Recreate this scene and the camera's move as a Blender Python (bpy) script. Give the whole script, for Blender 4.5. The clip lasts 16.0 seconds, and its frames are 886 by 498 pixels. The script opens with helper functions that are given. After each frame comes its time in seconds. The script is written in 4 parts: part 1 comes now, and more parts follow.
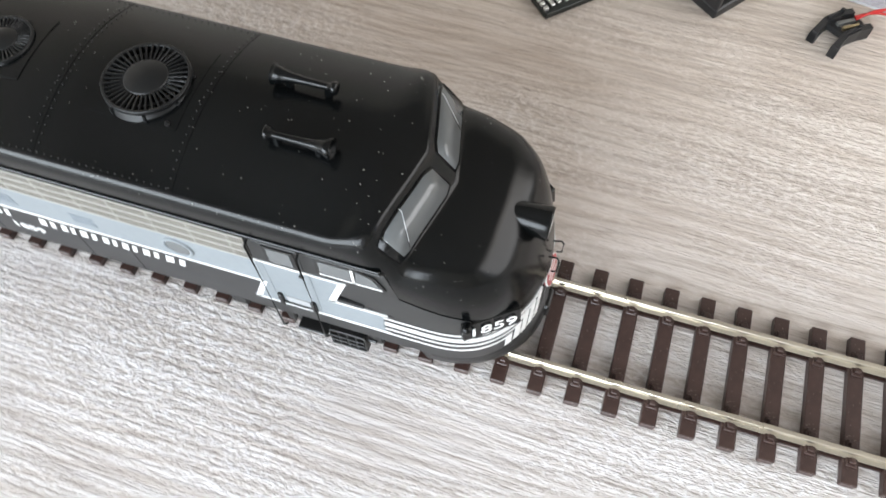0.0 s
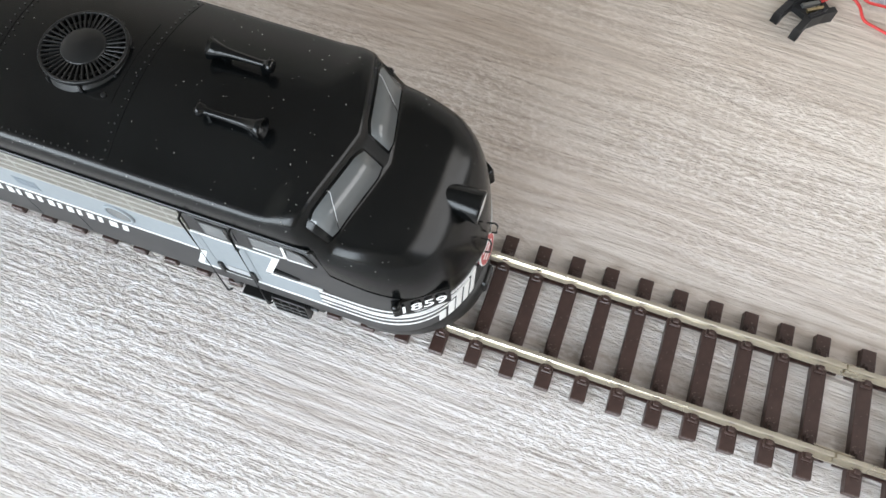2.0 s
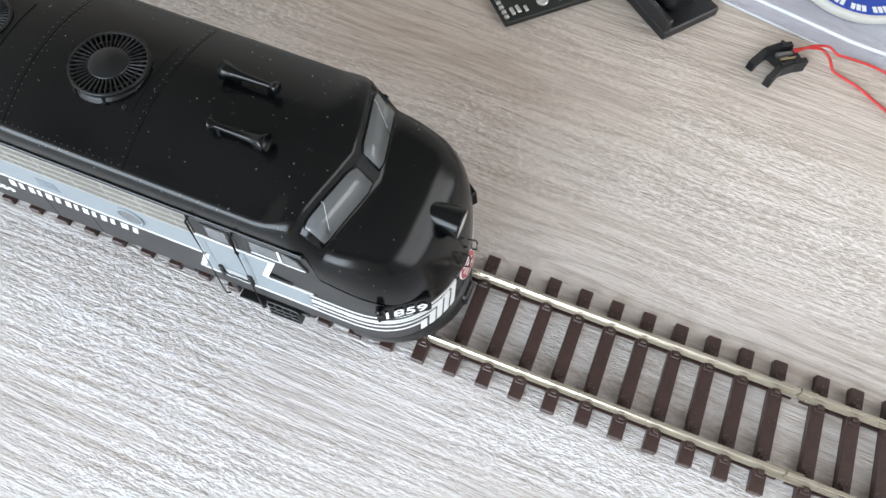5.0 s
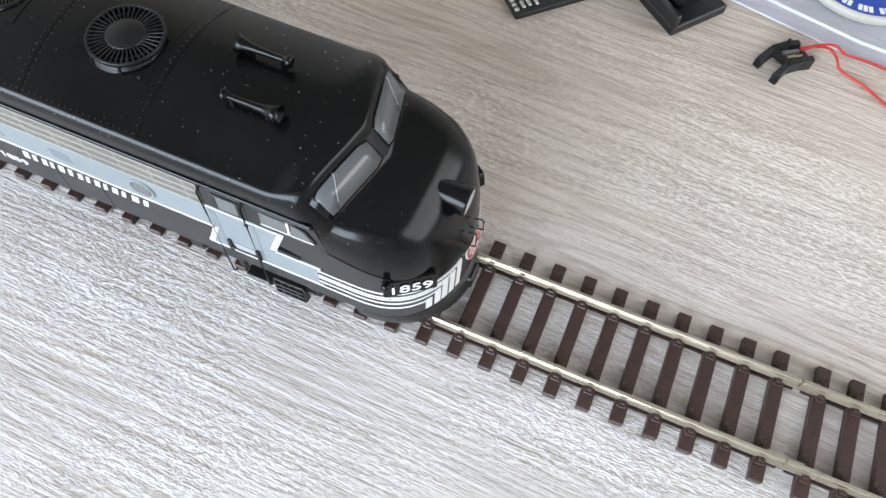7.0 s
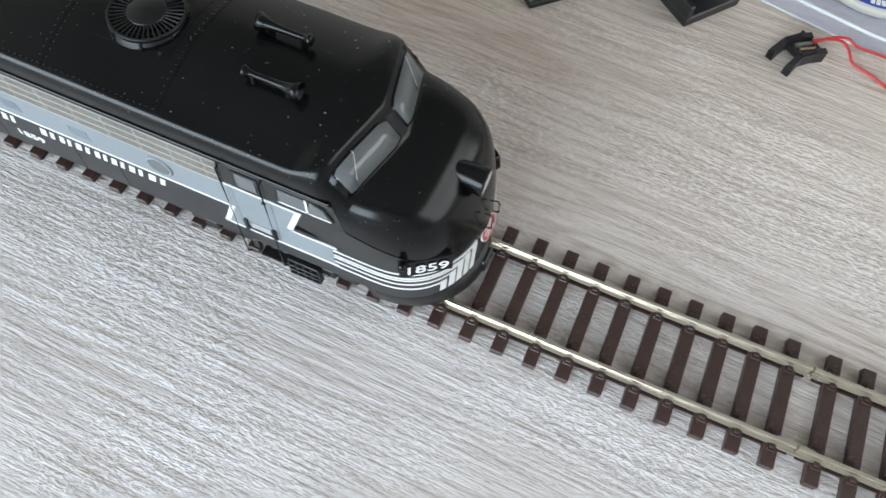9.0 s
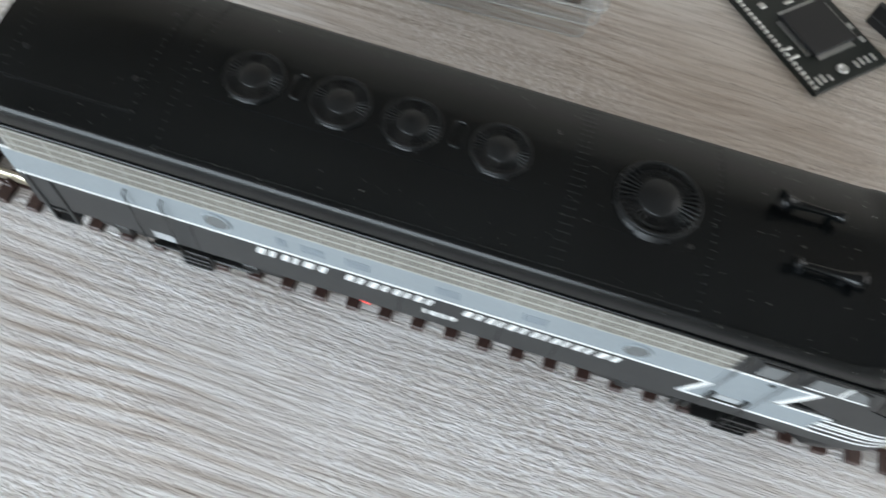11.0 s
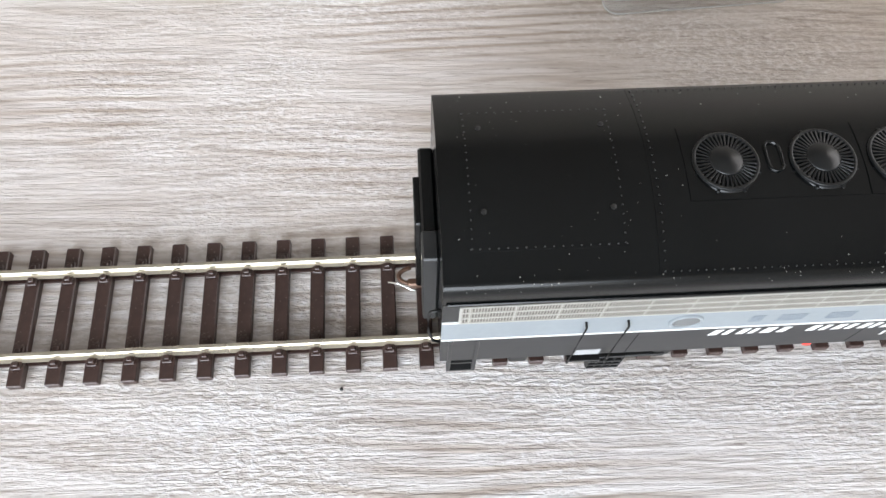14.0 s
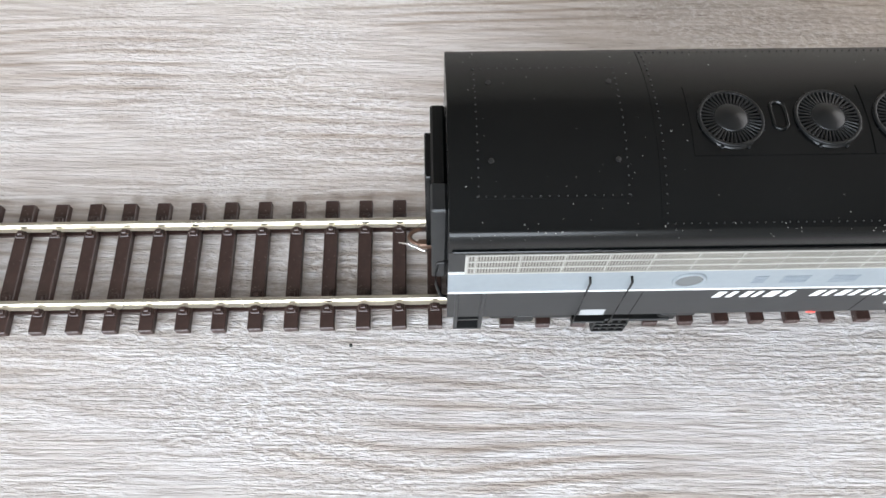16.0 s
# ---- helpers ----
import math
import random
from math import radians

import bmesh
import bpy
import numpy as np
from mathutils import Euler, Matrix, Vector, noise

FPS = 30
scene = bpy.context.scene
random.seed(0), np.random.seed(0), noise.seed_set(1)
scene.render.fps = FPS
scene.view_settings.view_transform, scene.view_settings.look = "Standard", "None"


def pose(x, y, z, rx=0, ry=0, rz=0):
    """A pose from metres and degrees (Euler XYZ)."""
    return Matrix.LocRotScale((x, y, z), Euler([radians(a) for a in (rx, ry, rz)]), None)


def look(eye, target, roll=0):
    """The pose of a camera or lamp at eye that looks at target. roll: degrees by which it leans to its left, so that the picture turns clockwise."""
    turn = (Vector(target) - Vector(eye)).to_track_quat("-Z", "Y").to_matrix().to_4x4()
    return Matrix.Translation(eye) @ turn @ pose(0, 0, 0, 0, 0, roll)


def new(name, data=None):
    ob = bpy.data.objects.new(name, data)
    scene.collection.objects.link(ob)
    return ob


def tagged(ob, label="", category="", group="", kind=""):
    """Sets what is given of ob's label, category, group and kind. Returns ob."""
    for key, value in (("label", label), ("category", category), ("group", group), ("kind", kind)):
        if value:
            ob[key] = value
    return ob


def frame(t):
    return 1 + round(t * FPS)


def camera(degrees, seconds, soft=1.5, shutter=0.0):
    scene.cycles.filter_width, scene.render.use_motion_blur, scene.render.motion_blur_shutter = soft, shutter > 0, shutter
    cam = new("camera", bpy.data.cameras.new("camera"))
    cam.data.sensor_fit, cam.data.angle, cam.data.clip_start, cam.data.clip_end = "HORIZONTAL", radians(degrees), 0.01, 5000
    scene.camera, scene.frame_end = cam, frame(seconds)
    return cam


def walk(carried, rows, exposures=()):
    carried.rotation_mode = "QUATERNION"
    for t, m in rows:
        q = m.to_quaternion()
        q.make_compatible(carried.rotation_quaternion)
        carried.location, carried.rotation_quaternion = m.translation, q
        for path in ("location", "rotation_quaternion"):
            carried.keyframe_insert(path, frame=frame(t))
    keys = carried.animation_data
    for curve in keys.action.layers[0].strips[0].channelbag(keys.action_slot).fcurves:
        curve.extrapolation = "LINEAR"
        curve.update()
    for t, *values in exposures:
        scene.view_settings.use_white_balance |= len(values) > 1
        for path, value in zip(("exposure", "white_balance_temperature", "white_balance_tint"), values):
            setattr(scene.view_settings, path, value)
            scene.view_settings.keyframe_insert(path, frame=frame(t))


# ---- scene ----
SOFT = 1.5
EXPOSURES = ((0.0, 0.08, 6600, 11), (1.5, -0.04, 6550, 10), (4.7, 0.0, 6330, 10), (8.0, -0.1, 6250, 10), (10.3, -0.6, 6200, 5), (11.1, -0.45, 6400, 8), (12.5, 0.08, 6700, 13), (16.0, -0.03, 6500, 12))
# the camera and its way
cam = camera(60.74, 16.0, soft=SOFT, shutter=0.5)
PATH = [
    (0.00, 0.1836, -0.0594, 0.1391, 27.85, 0.54, 17.39),
    (0.50, 0.1852, -0.0533, 0.1411, 23.66, -0.26, 19.68),
    (1.00, 0.1839, -0.0509, 0.1426, 23.07, -1.09, 19.14),
    (1.50, 0.1892, -0.0523, 0.1455, 23.46, -0.95, 19.12),
    (2.00, 0.1918, -0.0528, 0.1439, 23.71, -0.78, 19.27),
    (2.50, 0.1883, -0.0521, 0.1440, 24.54, -1.79, 19.90),
    (3.00, 0.1867, -0.0547, 0.1487, 23.76, -1.20, 20.44),
    (3.50, 0.1900, -0.0546, 0.1513, 24.63, -1.79, 20.66),
    (4.00, 0.1942, -0.0556, 0.1509, 25.18, -1.94, 20.92),
    (4.50, 0.1963, -0.0570, 0.1528, 25.64, -1.68, 21.32),
    (7.00, 0.1988, -0.0644, 0.1511, 26.84, -2.19, 22.89),
    (7.50, 0.2003, -0.0645, 0.1530, 26.60, -2.16, 23.57),
    (8.00, 0.2021, -0.0648, 0.1523, 26.71, -2.16, 24.00),
    (8.20, 0.2037, -0.0650, 0.1515, 26.76, -2.06, 24.01),
    (10.30, 0.1460, -0.0745, 0.1493, 26.66, -4.80, 19.94),
    (10.60, 0.1243, -0.0726, 0.1494, 26.05, -5.29, 18.39),
    (11.00, 0.0931, -0.0691, 0.1490, 26.23, -5.47, 16.22),
    (11.50, 0.0597, -0.0651, 0.1488, 25.49, -5.33, 13.71),
    (12.00, 0.0389, -0.0600, 0.1443, 26.07, -4.87, 10.72),
    (12.50, 0.0208, -0.0555, 0.1438, 25.83, -3.73, 7.51),
    (13.00, 0.0115, -0.0486, 0.1424, 25.09, -2.85, 1.93),
    (13.50, 0.0029, -0.0502, 0.1396, 24.87, -2.15, -1.76),
    (14.00, 0.0055, -0.0560, 0.1438, 25.24, -1.20, -3.23),
    (14.50, 0.0046, -0.0562, 0.1428, 25.39, -1.31, -3.75),
    (15.00, 0.0011, -0.0568, 0.1427, 25.27, -1.11, -3.60),
    (15.50, 0.0033, -0.0621, 0.1438, 25.47, -0.87, -1.99),
    (16.00, 0.0071, -0.0647, 0.1430, 25.48, -0.48, -1.17),
]
walk(cam, [(t, pose(*p)) for t, *p in PATH], EXPOSURES)

# ---- world and light ----
world = bpy.data.worlds.new("world")
scene.world = world
world.use_nodes = True
wn = world.node_tree
sky = wn.nodes.new("ShaderNodeTexSky")
sky.sky_type = "NISHITA"
sky.sun_disc = False
sky.sun_elevation, sky.sun_rotation = radians(35), radians(150)
wn.links.new(sky.outputs[0], wn.nodes["Background"].inputs[0])
wn.nodes["Background"].inputs[1].default_value = 0.15


def area_lamp(name, place, target, sx, sy, watts, colour):
    lamp = bpy.data.lights.new(name, "AREA")
    lamp.shape, lamp.size, lamp.size_y, lamp.energy, lamp.color = "RECTANGLE", sx, sy, watts, colour
    ob = new(name, lamp)
    ob.matrix_world = look(place, target)
    return ob


# daylight through the window of the room, in front of its opening
window_light = area_lamp("window_daylight", (-0.45, -1.54, 0.62), (0.05, 0.0, 0.05), 1.8, 1.0, 69, (0.83, 0.925, 1.0))
# daylight through the wide window of the east wall
east_light = area_lamp("east_window_daylight", (2.15, 0.45, 1.02), (0.1, 0.0, 0.1), 2.2, 1.35, 36, (1.0, 0.965, 0.92))

# ---- materials ----
MM = 0.001


def material(name, colour, rough=0.5, metal=0.0, spec=0.5):
    m = bpy.data.materials.new(name)
    m.use_nodes = True
    b = m.node_tree.nodes["Principled BSDF"]
    b.inputs["Base Color"].default_value = (*colour, 1)
    b.inputs["Roughness"].default_value = rough
    b.inputs["Metallic"].default_value = metal
    b.inputs["Specular IOR Level"].default_value = spec
    return m


def node(m, kind, **sets):
    n = m.node_tree.nodes.new(kind)
    for k, v in sets.items():
        n.inputs[k.replace("_", " ")].default_value = v
    return n


def link(m, a, b):
    m.node_tree.links.new(a, b)


def bsdf(m):
    return m.node_tree.nodes["Principled BSDF"]


def ramp(m, source, stops):
    r = m.node_tree.nodes.new("ShaderNodeValToRGB")
    e = r.color_ramp.elements
    while len(e) < len(stops):
        e.new(0.5)
    for q, (at, c) in zip(e, stops):
        q.position, q.color = at, (*c, 1)
    link(m, source, r.inputs[0])
    return r.outputs[0]


def coords(m, scale=(1, 1, 1), turn=0.0, place=(0, 0, 0)):
    tc = m.node_tree.nodes.new("ShaderNodeTexCoord")
    mp = m.node_tree.nodes.new("ShaderNodeMapping")
    mp.inputs["Scale"].default_value = scale
    mp.inputs["Rotation"].default_value = (0, 0, turn)
    mp.inputs["Location"].default_value = place
    link(m, tc.outputs["Object"], mp.inputs[0])
    return mp.outputs[0]


def noise_tex(m, vec, scale, detail=4.0, rough=0.55, distortion=0.0):
    n = m.node_tree.nodes.new("ShaderNodeTexNoise")
    n.inputs["Scale"].default_value, n.inputs["Detail"].default_value = scale, detail
    n.inputs["Roughness"].default_value, n.inputs["Distortion"].default_value = rough, distortion
    link(m, vec, n.inputs["Vector"])
    return n.outputs["Fac"]


def mix(m, fac, a, b, mode="MIX"):
    n = m.node_tree.nodes.new("ShaderNodeMix")
    n.data_type, n.blend_type = "RGBA", mode
    for sock, v in ((n.inputs[0], fac), (n.inputs[6], a), (n.inputs[7], b)):
        if hasattr(v, "node"):
            link(m, v, sock)
        elif isinstance(v, tuple):
            sock.default_value = (*v, 1)
        else:
            sock.default_value = v
    return n.outputs[2]


def bump(m, height, strength, distance):
    n = m.node_tree.nodes.new("ShaderNodeBump")
    n.inputs["Strength"].default_value, n.inputs["Distance"].default_value = strength, distance
    link(m, height, n.inputs["Height"])
    link(m, n.outputs[0], bsdf(m).inputs["Normal"])


def math_node(m, kind, a, b=0.0, c=0.0):
    n = m.node_tree.nodes.new("ShaderNodeMath")
    n.operation = kind
    for sock, v in zip(n.inputs, (a, b, c)):
        if hasattr(v, "node"):
            link(m, v, sock)
        else:
            sock.default_value = v
    return n.outputs[0]


def speckled(name, colour, rough, amount=0.25, scale=900.0, relief=0.1, metal=0.0, spec=0.5):
    """A paint or plastic with fine mottling, uneven gloss and a slight relief."""
    m = material(name, colour, rough, metal, spec)
    v = coords(m)
    fine, wide = noise_tex(m, v, scale, 3), noise_tex(m, v, scale / 14, 4)
    low = tuple(c * (1 - amount) for c in colour)
    high = tuple(min(1.0, c * (1 + amount)) for c in colour)
    c1 = ramp(m, wide, ((0.3, low), (0.7, high)))
    link(m, mix(m, 0.35, c1, ramp(m, fine, ((0.35, low), (0.65, high)))), bsdf(m).inputs["Base Color"])
    mr = m.node_tree.nodes.new("ShaderNodeMapRange")
    mr.inputs["To Min"].default_value, mr.inputs["To Max"].default_value = max(0.02, rough - 0.08), rough + 0.1
    link(m, wide, mr.inputs["Value"])
    link(m, mr.outputs[0], bsdf(m).inputs["Roughness"])
    if relief:
        bump(m, fine, relief, 0.0001)
    return m


def wood_material():
    m = material("limed_oak_laminate", (0.6, 0.56, 0.53), 0.42)
    base = coords(m, (1, 1, 1), 0.03)
    warp = noise_tex(m, coords(m, (9, 14, 1), 0.03), 1.0, 2)
    off = m.node_tree.nodes.new("ShaderNodeVectorMath")
    off.operation = "MULTIPLY_ADD"
    comb = m.node_tree.nodes.new("ShaderNodeCombineXYZ")
    link(m, warp, comb.inputs[1])
    link(m, comb.outputs[0], off.inputs[0])
    off.inputs[1].default_value = (0, 0.016, 0)
    link(m, base, off.inputs[2])

    def stretched(sx, sy, source=None):
        s = m.node_tree.nodes.new("ShaderNodeVectorMath")
        s.operation = "MULTIPLY"
        s.inputs[1].default_value = (sx, sy, 1)
        link(m, source or off.outputs[0], s.inputs[0])
        return s.outputs[0]

    growth = noise_tex(m, stretched(6, 95), 1.0, 3, 0.55)
    lines = noise_tex(m, stretched(14, 520), 1.0, 4, 0.6)
    fibre = noise_tex(m, stretched(90, 1250, base), 1.0, 4, 0.65, 0.2)
    ridge = noise_tex(m, stretched(560, 1050, base), 1.0, 3, 0.6, 0.15)
    cloud = noise_tex(m, stretched(9, 20), 1.0, 3)
    patch = ramp(m, noise_tex(m, coords(m, (13, 24, 1), 0.03, (3.7, 1.2, 0)), 1.0, 3), ((0.42, (0.12, 0.12, 0.12)), (0.62, (1, 1, 1))))
    pale, tan, dark = (0.70, 0.66, 0.625), (0.63, 0.575, 0.525), (0.46, 0.40, 0.35)
    c = ramp(m, growth, ((0.30, tan), (0.395, pale), (0.42, dark), (0.45, tan), (0.485, pale), (0.505, (0.48, 0.42, 0.37)), (0.53, tan), (0.575, pale), (0.60, (0.46, 0.40, 0.35)), (0.63, pale), (0.72, tan)))
    grain = ramp(m, growth, ((0.30, (1, 1, 1)), (0.385, (1, 1, 1)), (0.405, (0.60, 0.55, 0.51)), (0.44, (0.95, 0.93, 0.91)), (0.47, (1, 1, 1)), (0.49, (0.62, 0.57, 0.53)), (0.525, (0.95, 0.93, 0.91)), (0.56, (1, 1, 1)), (0.58, (0.58, 0.53, 0.49)), (0.62, (1, 1, 1))))
    c = mix(m, 0.16, c, ramp(m, lines, ((0.36, (0.48, 0.42, 0.375)), (0.48, (0.64, 0.59, 0.55)), (0.7, (0.74, 0.71, 0.68)))))
    c = mix(m, 0.14, c, ramp(m, fibre, ((0.36, (0.31, 0.27, 0.235)), (0.47, (0.60, 0.56, 0.525)), (0.54, (0.68, 0.64, 0.61)), (0.64, (0.90, 0.885, 0.87)))))
    # glints of the embossed, limed patches, painted whitish on the ridges
    ridge_glint = m.node_tree.nodes.new("ShaderNodeMath")
    ridge_glint.operation = "MULTIPLY"
    link(m, ramp(m, ridge, ((0.47, (0, 0, 0)), (0.60, (0.85, 0.85, 0.85)))), ridge_glint.inputs[0])
    link(m, patch, ridge_glint.inputs[1])
    c = mix(m, ridge_glint.outputs[0], c, (0.90, 0.885, 0.88))
    # random pale and tan clouds, then a tan tint growing towards +y and +x
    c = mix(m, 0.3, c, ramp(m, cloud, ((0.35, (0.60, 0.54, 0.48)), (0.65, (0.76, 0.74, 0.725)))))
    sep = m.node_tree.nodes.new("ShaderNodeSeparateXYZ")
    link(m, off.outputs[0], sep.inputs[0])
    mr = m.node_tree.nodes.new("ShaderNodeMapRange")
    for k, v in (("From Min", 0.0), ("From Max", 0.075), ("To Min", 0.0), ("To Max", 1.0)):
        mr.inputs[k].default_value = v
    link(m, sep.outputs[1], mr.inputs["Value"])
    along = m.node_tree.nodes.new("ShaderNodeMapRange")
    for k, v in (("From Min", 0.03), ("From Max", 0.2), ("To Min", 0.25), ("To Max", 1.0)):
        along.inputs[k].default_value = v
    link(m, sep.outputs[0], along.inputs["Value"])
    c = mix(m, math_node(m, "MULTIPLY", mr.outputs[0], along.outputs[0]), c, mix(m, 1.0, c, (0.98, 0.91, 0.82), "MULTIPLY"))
    c = mix(m, 0.3, c, mix(m, 1.0, c, grain, "MULTIPLY"))
    # wavy growth lines, a few millimetres apart, that fade in and out
    sweep = noise_tex(m, coords(m, (7, 13, 1), 0.03, (1.3, 4.1, 0)), 1.0, 2, 0.45)
    sepw = m.node_tree.nodes.new("ShaderNodeSeparateXYZ")
    link(m, base, sepw.inputs[0])
    ring_at = math_node(m, "MULTIPLY_ADD", sepw.outputs[1], 1800.0, math_node(m, "MULTIPLY", sweep, 52.0))
    wave = math_node(m, "SINE", ring_at)
    fade = ramp(m, noise_tex(m, coords(m, (16, 40, 1), 0.03, (8.2, 0.4, 0)), 1.0, 3), ((0.4, (0, 0, 0)), (0.62, (1, 1, 1))))
    shade = ramp(m, math_node(m, "MULTIPLY_ADD", wave, 0.5, 0.5), ((0.5, (1, 1, 1)), (0.85, (0.78, 0.72, 0.66)), (1.0, (0.62, 0.55, 0.49))))
    c = mix(m, math_node(m, "MULTIPLY", fade, math_node(m, "MULTIPLY_ADD", along.outputs[0], -0.75, 1.1)), c, mix(m, 1.0, c, shade, "MULTIPLY"))
    pores = ramp(m, noise_tex(m, stretched(160, 1700, base), 1.0, 2, 0.5), ((0.62, (1, 1, 1)), (0.70, (0.5, 0.44, 0.39))))
    c = mix(m, 0.55, c, mix(m, 1.0, c, pores, "MULTIPLY"))
    c = mix(m, 1.0, c, (0.985, 0.995, 1.03), "MULTIPLY")
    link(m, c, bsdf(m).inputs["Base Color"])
    h = m.node_tree.nodes.new("ShaderNodeMath")
    h.operation = "MULTIPLY_ADD"
    link(m, ridge, h.inputs[0])
    link(m, patch, h.inputs[1])
    half = m.node_tree.nodes.new("ShaderNodeMath")
    half.operation = "MULTIPLY"
    half.inputs[1].default_value = 0.6
    link(m, fibre, half.inputs[0])
    link(m, half.outputs[0], h.inputs[2])
    bump(m, h.outputs[0], 1.0, 0.0009)
    return m


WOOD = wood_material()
BLACK = speckled("black_satin_paint", (0.0025, 0.003, 0.0032), 0.2, 0.3, relief=0.03, spec=0.3)
FAN_BLACK = speckled("moulded_black_plastic", (0.007, 0.0074, 0.0078), 0.33, 0.3, relief=0.05, spec=0.32)
DARK_GREY = speckled("dark_grey_paint", (0.02, 0.0205, 0.021), 0.38, 0.15, relief=0.05)
LIGHT_GREY = speckled("light_grey_paint", (0.235, 0.262, 0.28), 0.42, 0.07, relief=0.05)
VENT_GREY = speckled("shadow_grey_paint", (0.22, 0.25, 0.28), 0.45, 0.1, relief=0.05)
WHITE = speckled("white_stripe_paint", (0.78, 0.78, 0.77), 0.5, 0.05, relief=0.05)
GRILLE = speckled("cream_grille_paint", (0.27, 0.255, 0.225), 0.4, 0.12)
GRILLE_BAR = speckled("pale_grille_bar", (0.42, 0.41, 0.38), 0.4, 0.1)
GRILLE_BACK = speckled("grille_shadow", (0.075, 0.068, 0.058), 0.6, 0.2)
TIE_BROWN = speckled("brown_plastic", (0.046, 0.025, 0.021), 0.36, 0.35, 700, 0.3)
tie_colour = bsdf(TIE_BROWN).inputs["Base Color"].links[0].from_socket
specks = ramp(TIE_BROWN, noise_tex(TIE_BROWN, coords(TIE_BROWN), 1900, 2), ((0.68, (0, 0, 0)), (0.74, (0.8, 0.8, 0.8))))
link(TIE_BROWN, mix(TIE_BROWN, specks, tie_colour, (0.26, 0.22, 0.19)), bsdf(TIE_BROWN).inputs["Base Color"])
RAIL_METAL = speckled("nickel_silver", (0.64, 0.59, 0.49), 0.27, 0.1, 500, 0.05, metal=0.9)
CHROME = speckled("bright_steel", (0.78, 0.78, 0.77), 0.14, 0.06, 300, 0.0, metal=1.0)
SILVER = speckled("dull_silver_paint", (0.38, 0.39, 0.40), 0.35, 0.1)
LENS_M = speckled("pale_lens_plastic", (0.45, 0.46, 0.46), 0.08, 0.08, 200, 0.0, spec=0.7)
PIT = material("black_recess", (0.003, 0.003, 0.003), 0.7)
# grey base colour stands in for daylight reflected in the panes
GLASS_GREY = speckled("window_plastic_painted_reflection", (0.12, 0.127, 0.13), 0.09, 0.08, 200, 0.0, spec=0.6)
UNDER = speckled("black_underframe_plastic", (0.007, 0.007, 0.007), 0.42, 0.3)
WALL = speckled("pale_wall_paint", (0.74, 0.71, 0.67), 0.85, 0.03, 40)
CEILING = speckled("beige_ceiling_paint", (0.38, 0.368, 0.352), 0.85, 0.03, 40)
DUST_M = material("grey_dust", (0.28, 0.28, 0.26), 0.8)


# ---- building helpers ----
def obj(name, bm, mat, parent=None, label="", smooth=False):
    me = bpy.data.meshes.new(name)
    bm.to_mesh(me)
    bm.free()
    for q in (mat if isinstance(mat, (list, tuple)) else (mat,)):
        me.materials.append(q)
    if smooth:
        me.polygons.foreach_set("use_smooth", [True] * len(me.polygons))
    ob = new(name, me)
    if parent:
        ob.parent = parent
    if label:
        ob["label"] = label
    return ob


def part(name, bm, mat, parent, label="", smooth=False):
    return obj(name, bm, mat, parent, label, smooth)


def thing(name, place=(0, 0, 0), label="", category="", group="", kind=""):
    ob = new(name)
    ob.empty_display_size = 0.005
    ob.location = place
    return tagged(ob, label, category, group, kind)


def box(bm, x0, x1, y0, y1, z0, z1, bevel=0.0, seg=1):
    """A box in mm added to bm, with bevelled edges."""
    g = bmesh.ops.create_cube(bm, size=1.0)["verts"]
    for v in g:
        v.co = Vector(((x0 + x1) / 2 + v.co.x * (x1 - x0), (y0 + y1) / 2 + v.co.y * (y1 - y0), (z0 + z1) / 2 + v.co.z * (z1 - z0))) * MM
    if bevel:
        es = list({e for v in g for e in v.link_edges})
        bmesh.ops.bevel(bm, geom=es, offset=bevel * MM, segments=seg, affect="EDGES", profile=0.5)
    return bm


def boxed(*a, **k):
    return box(bmesh.new(), *a, **k)


def rod(bm, a, b, r, r2=None, n=10):
    """A round bar between two places in mm."""
    a, b = Vector(a) * MM, Vector(b) * MM
    d = b - a
    m = Matrix.Translation((a + b) / 2) @ d.to_track_quat("Z", "Y").to_matrix().to_4x4()
    bmesh.ops.create_cone(bm, cap_ends=True, segments=n, radius1=r * MM, radius2=(r if r2 is None else r2) * MM, depth=d.length, matrix=m)
    return bm


def lathe(bm, profile, centre, axis=(0, 0, 1), n=32):
    """A turned shape: profile of (radius, height) in mm round an axis through centre."""
    q = Vector(axis).to_track_quat("Z", "Y").to_matrix()
    rings = []
    for r, h in profile:
        rings.append([bm.verts.new((Vector(centre) + q @ Vector((r * math.cos(2 * math.pi * i / n), r * math.sin(2 * math.pi * i / n), h))) * MM) for i in range(n)] if r > 1e-6
                     else [bm.verts.new((Vector(centre) + q @ Vector((0, 0, h))) * MM)])
    for a, b in zip(rings, rings[1:]):
        for i in range(n):
            j = (i + 1) % n
            vs = [a[i % len(a)], a[j % len(a)], b[j % len(b)], b[i % len(b)]]
            vs = list(dict.fromkeys(vs))
            if len(vs) > 2:
                bm.faces.new(vs)
    bmesh.ops.recalc_face_normals(bm, faces=bm.faces)
    return bm


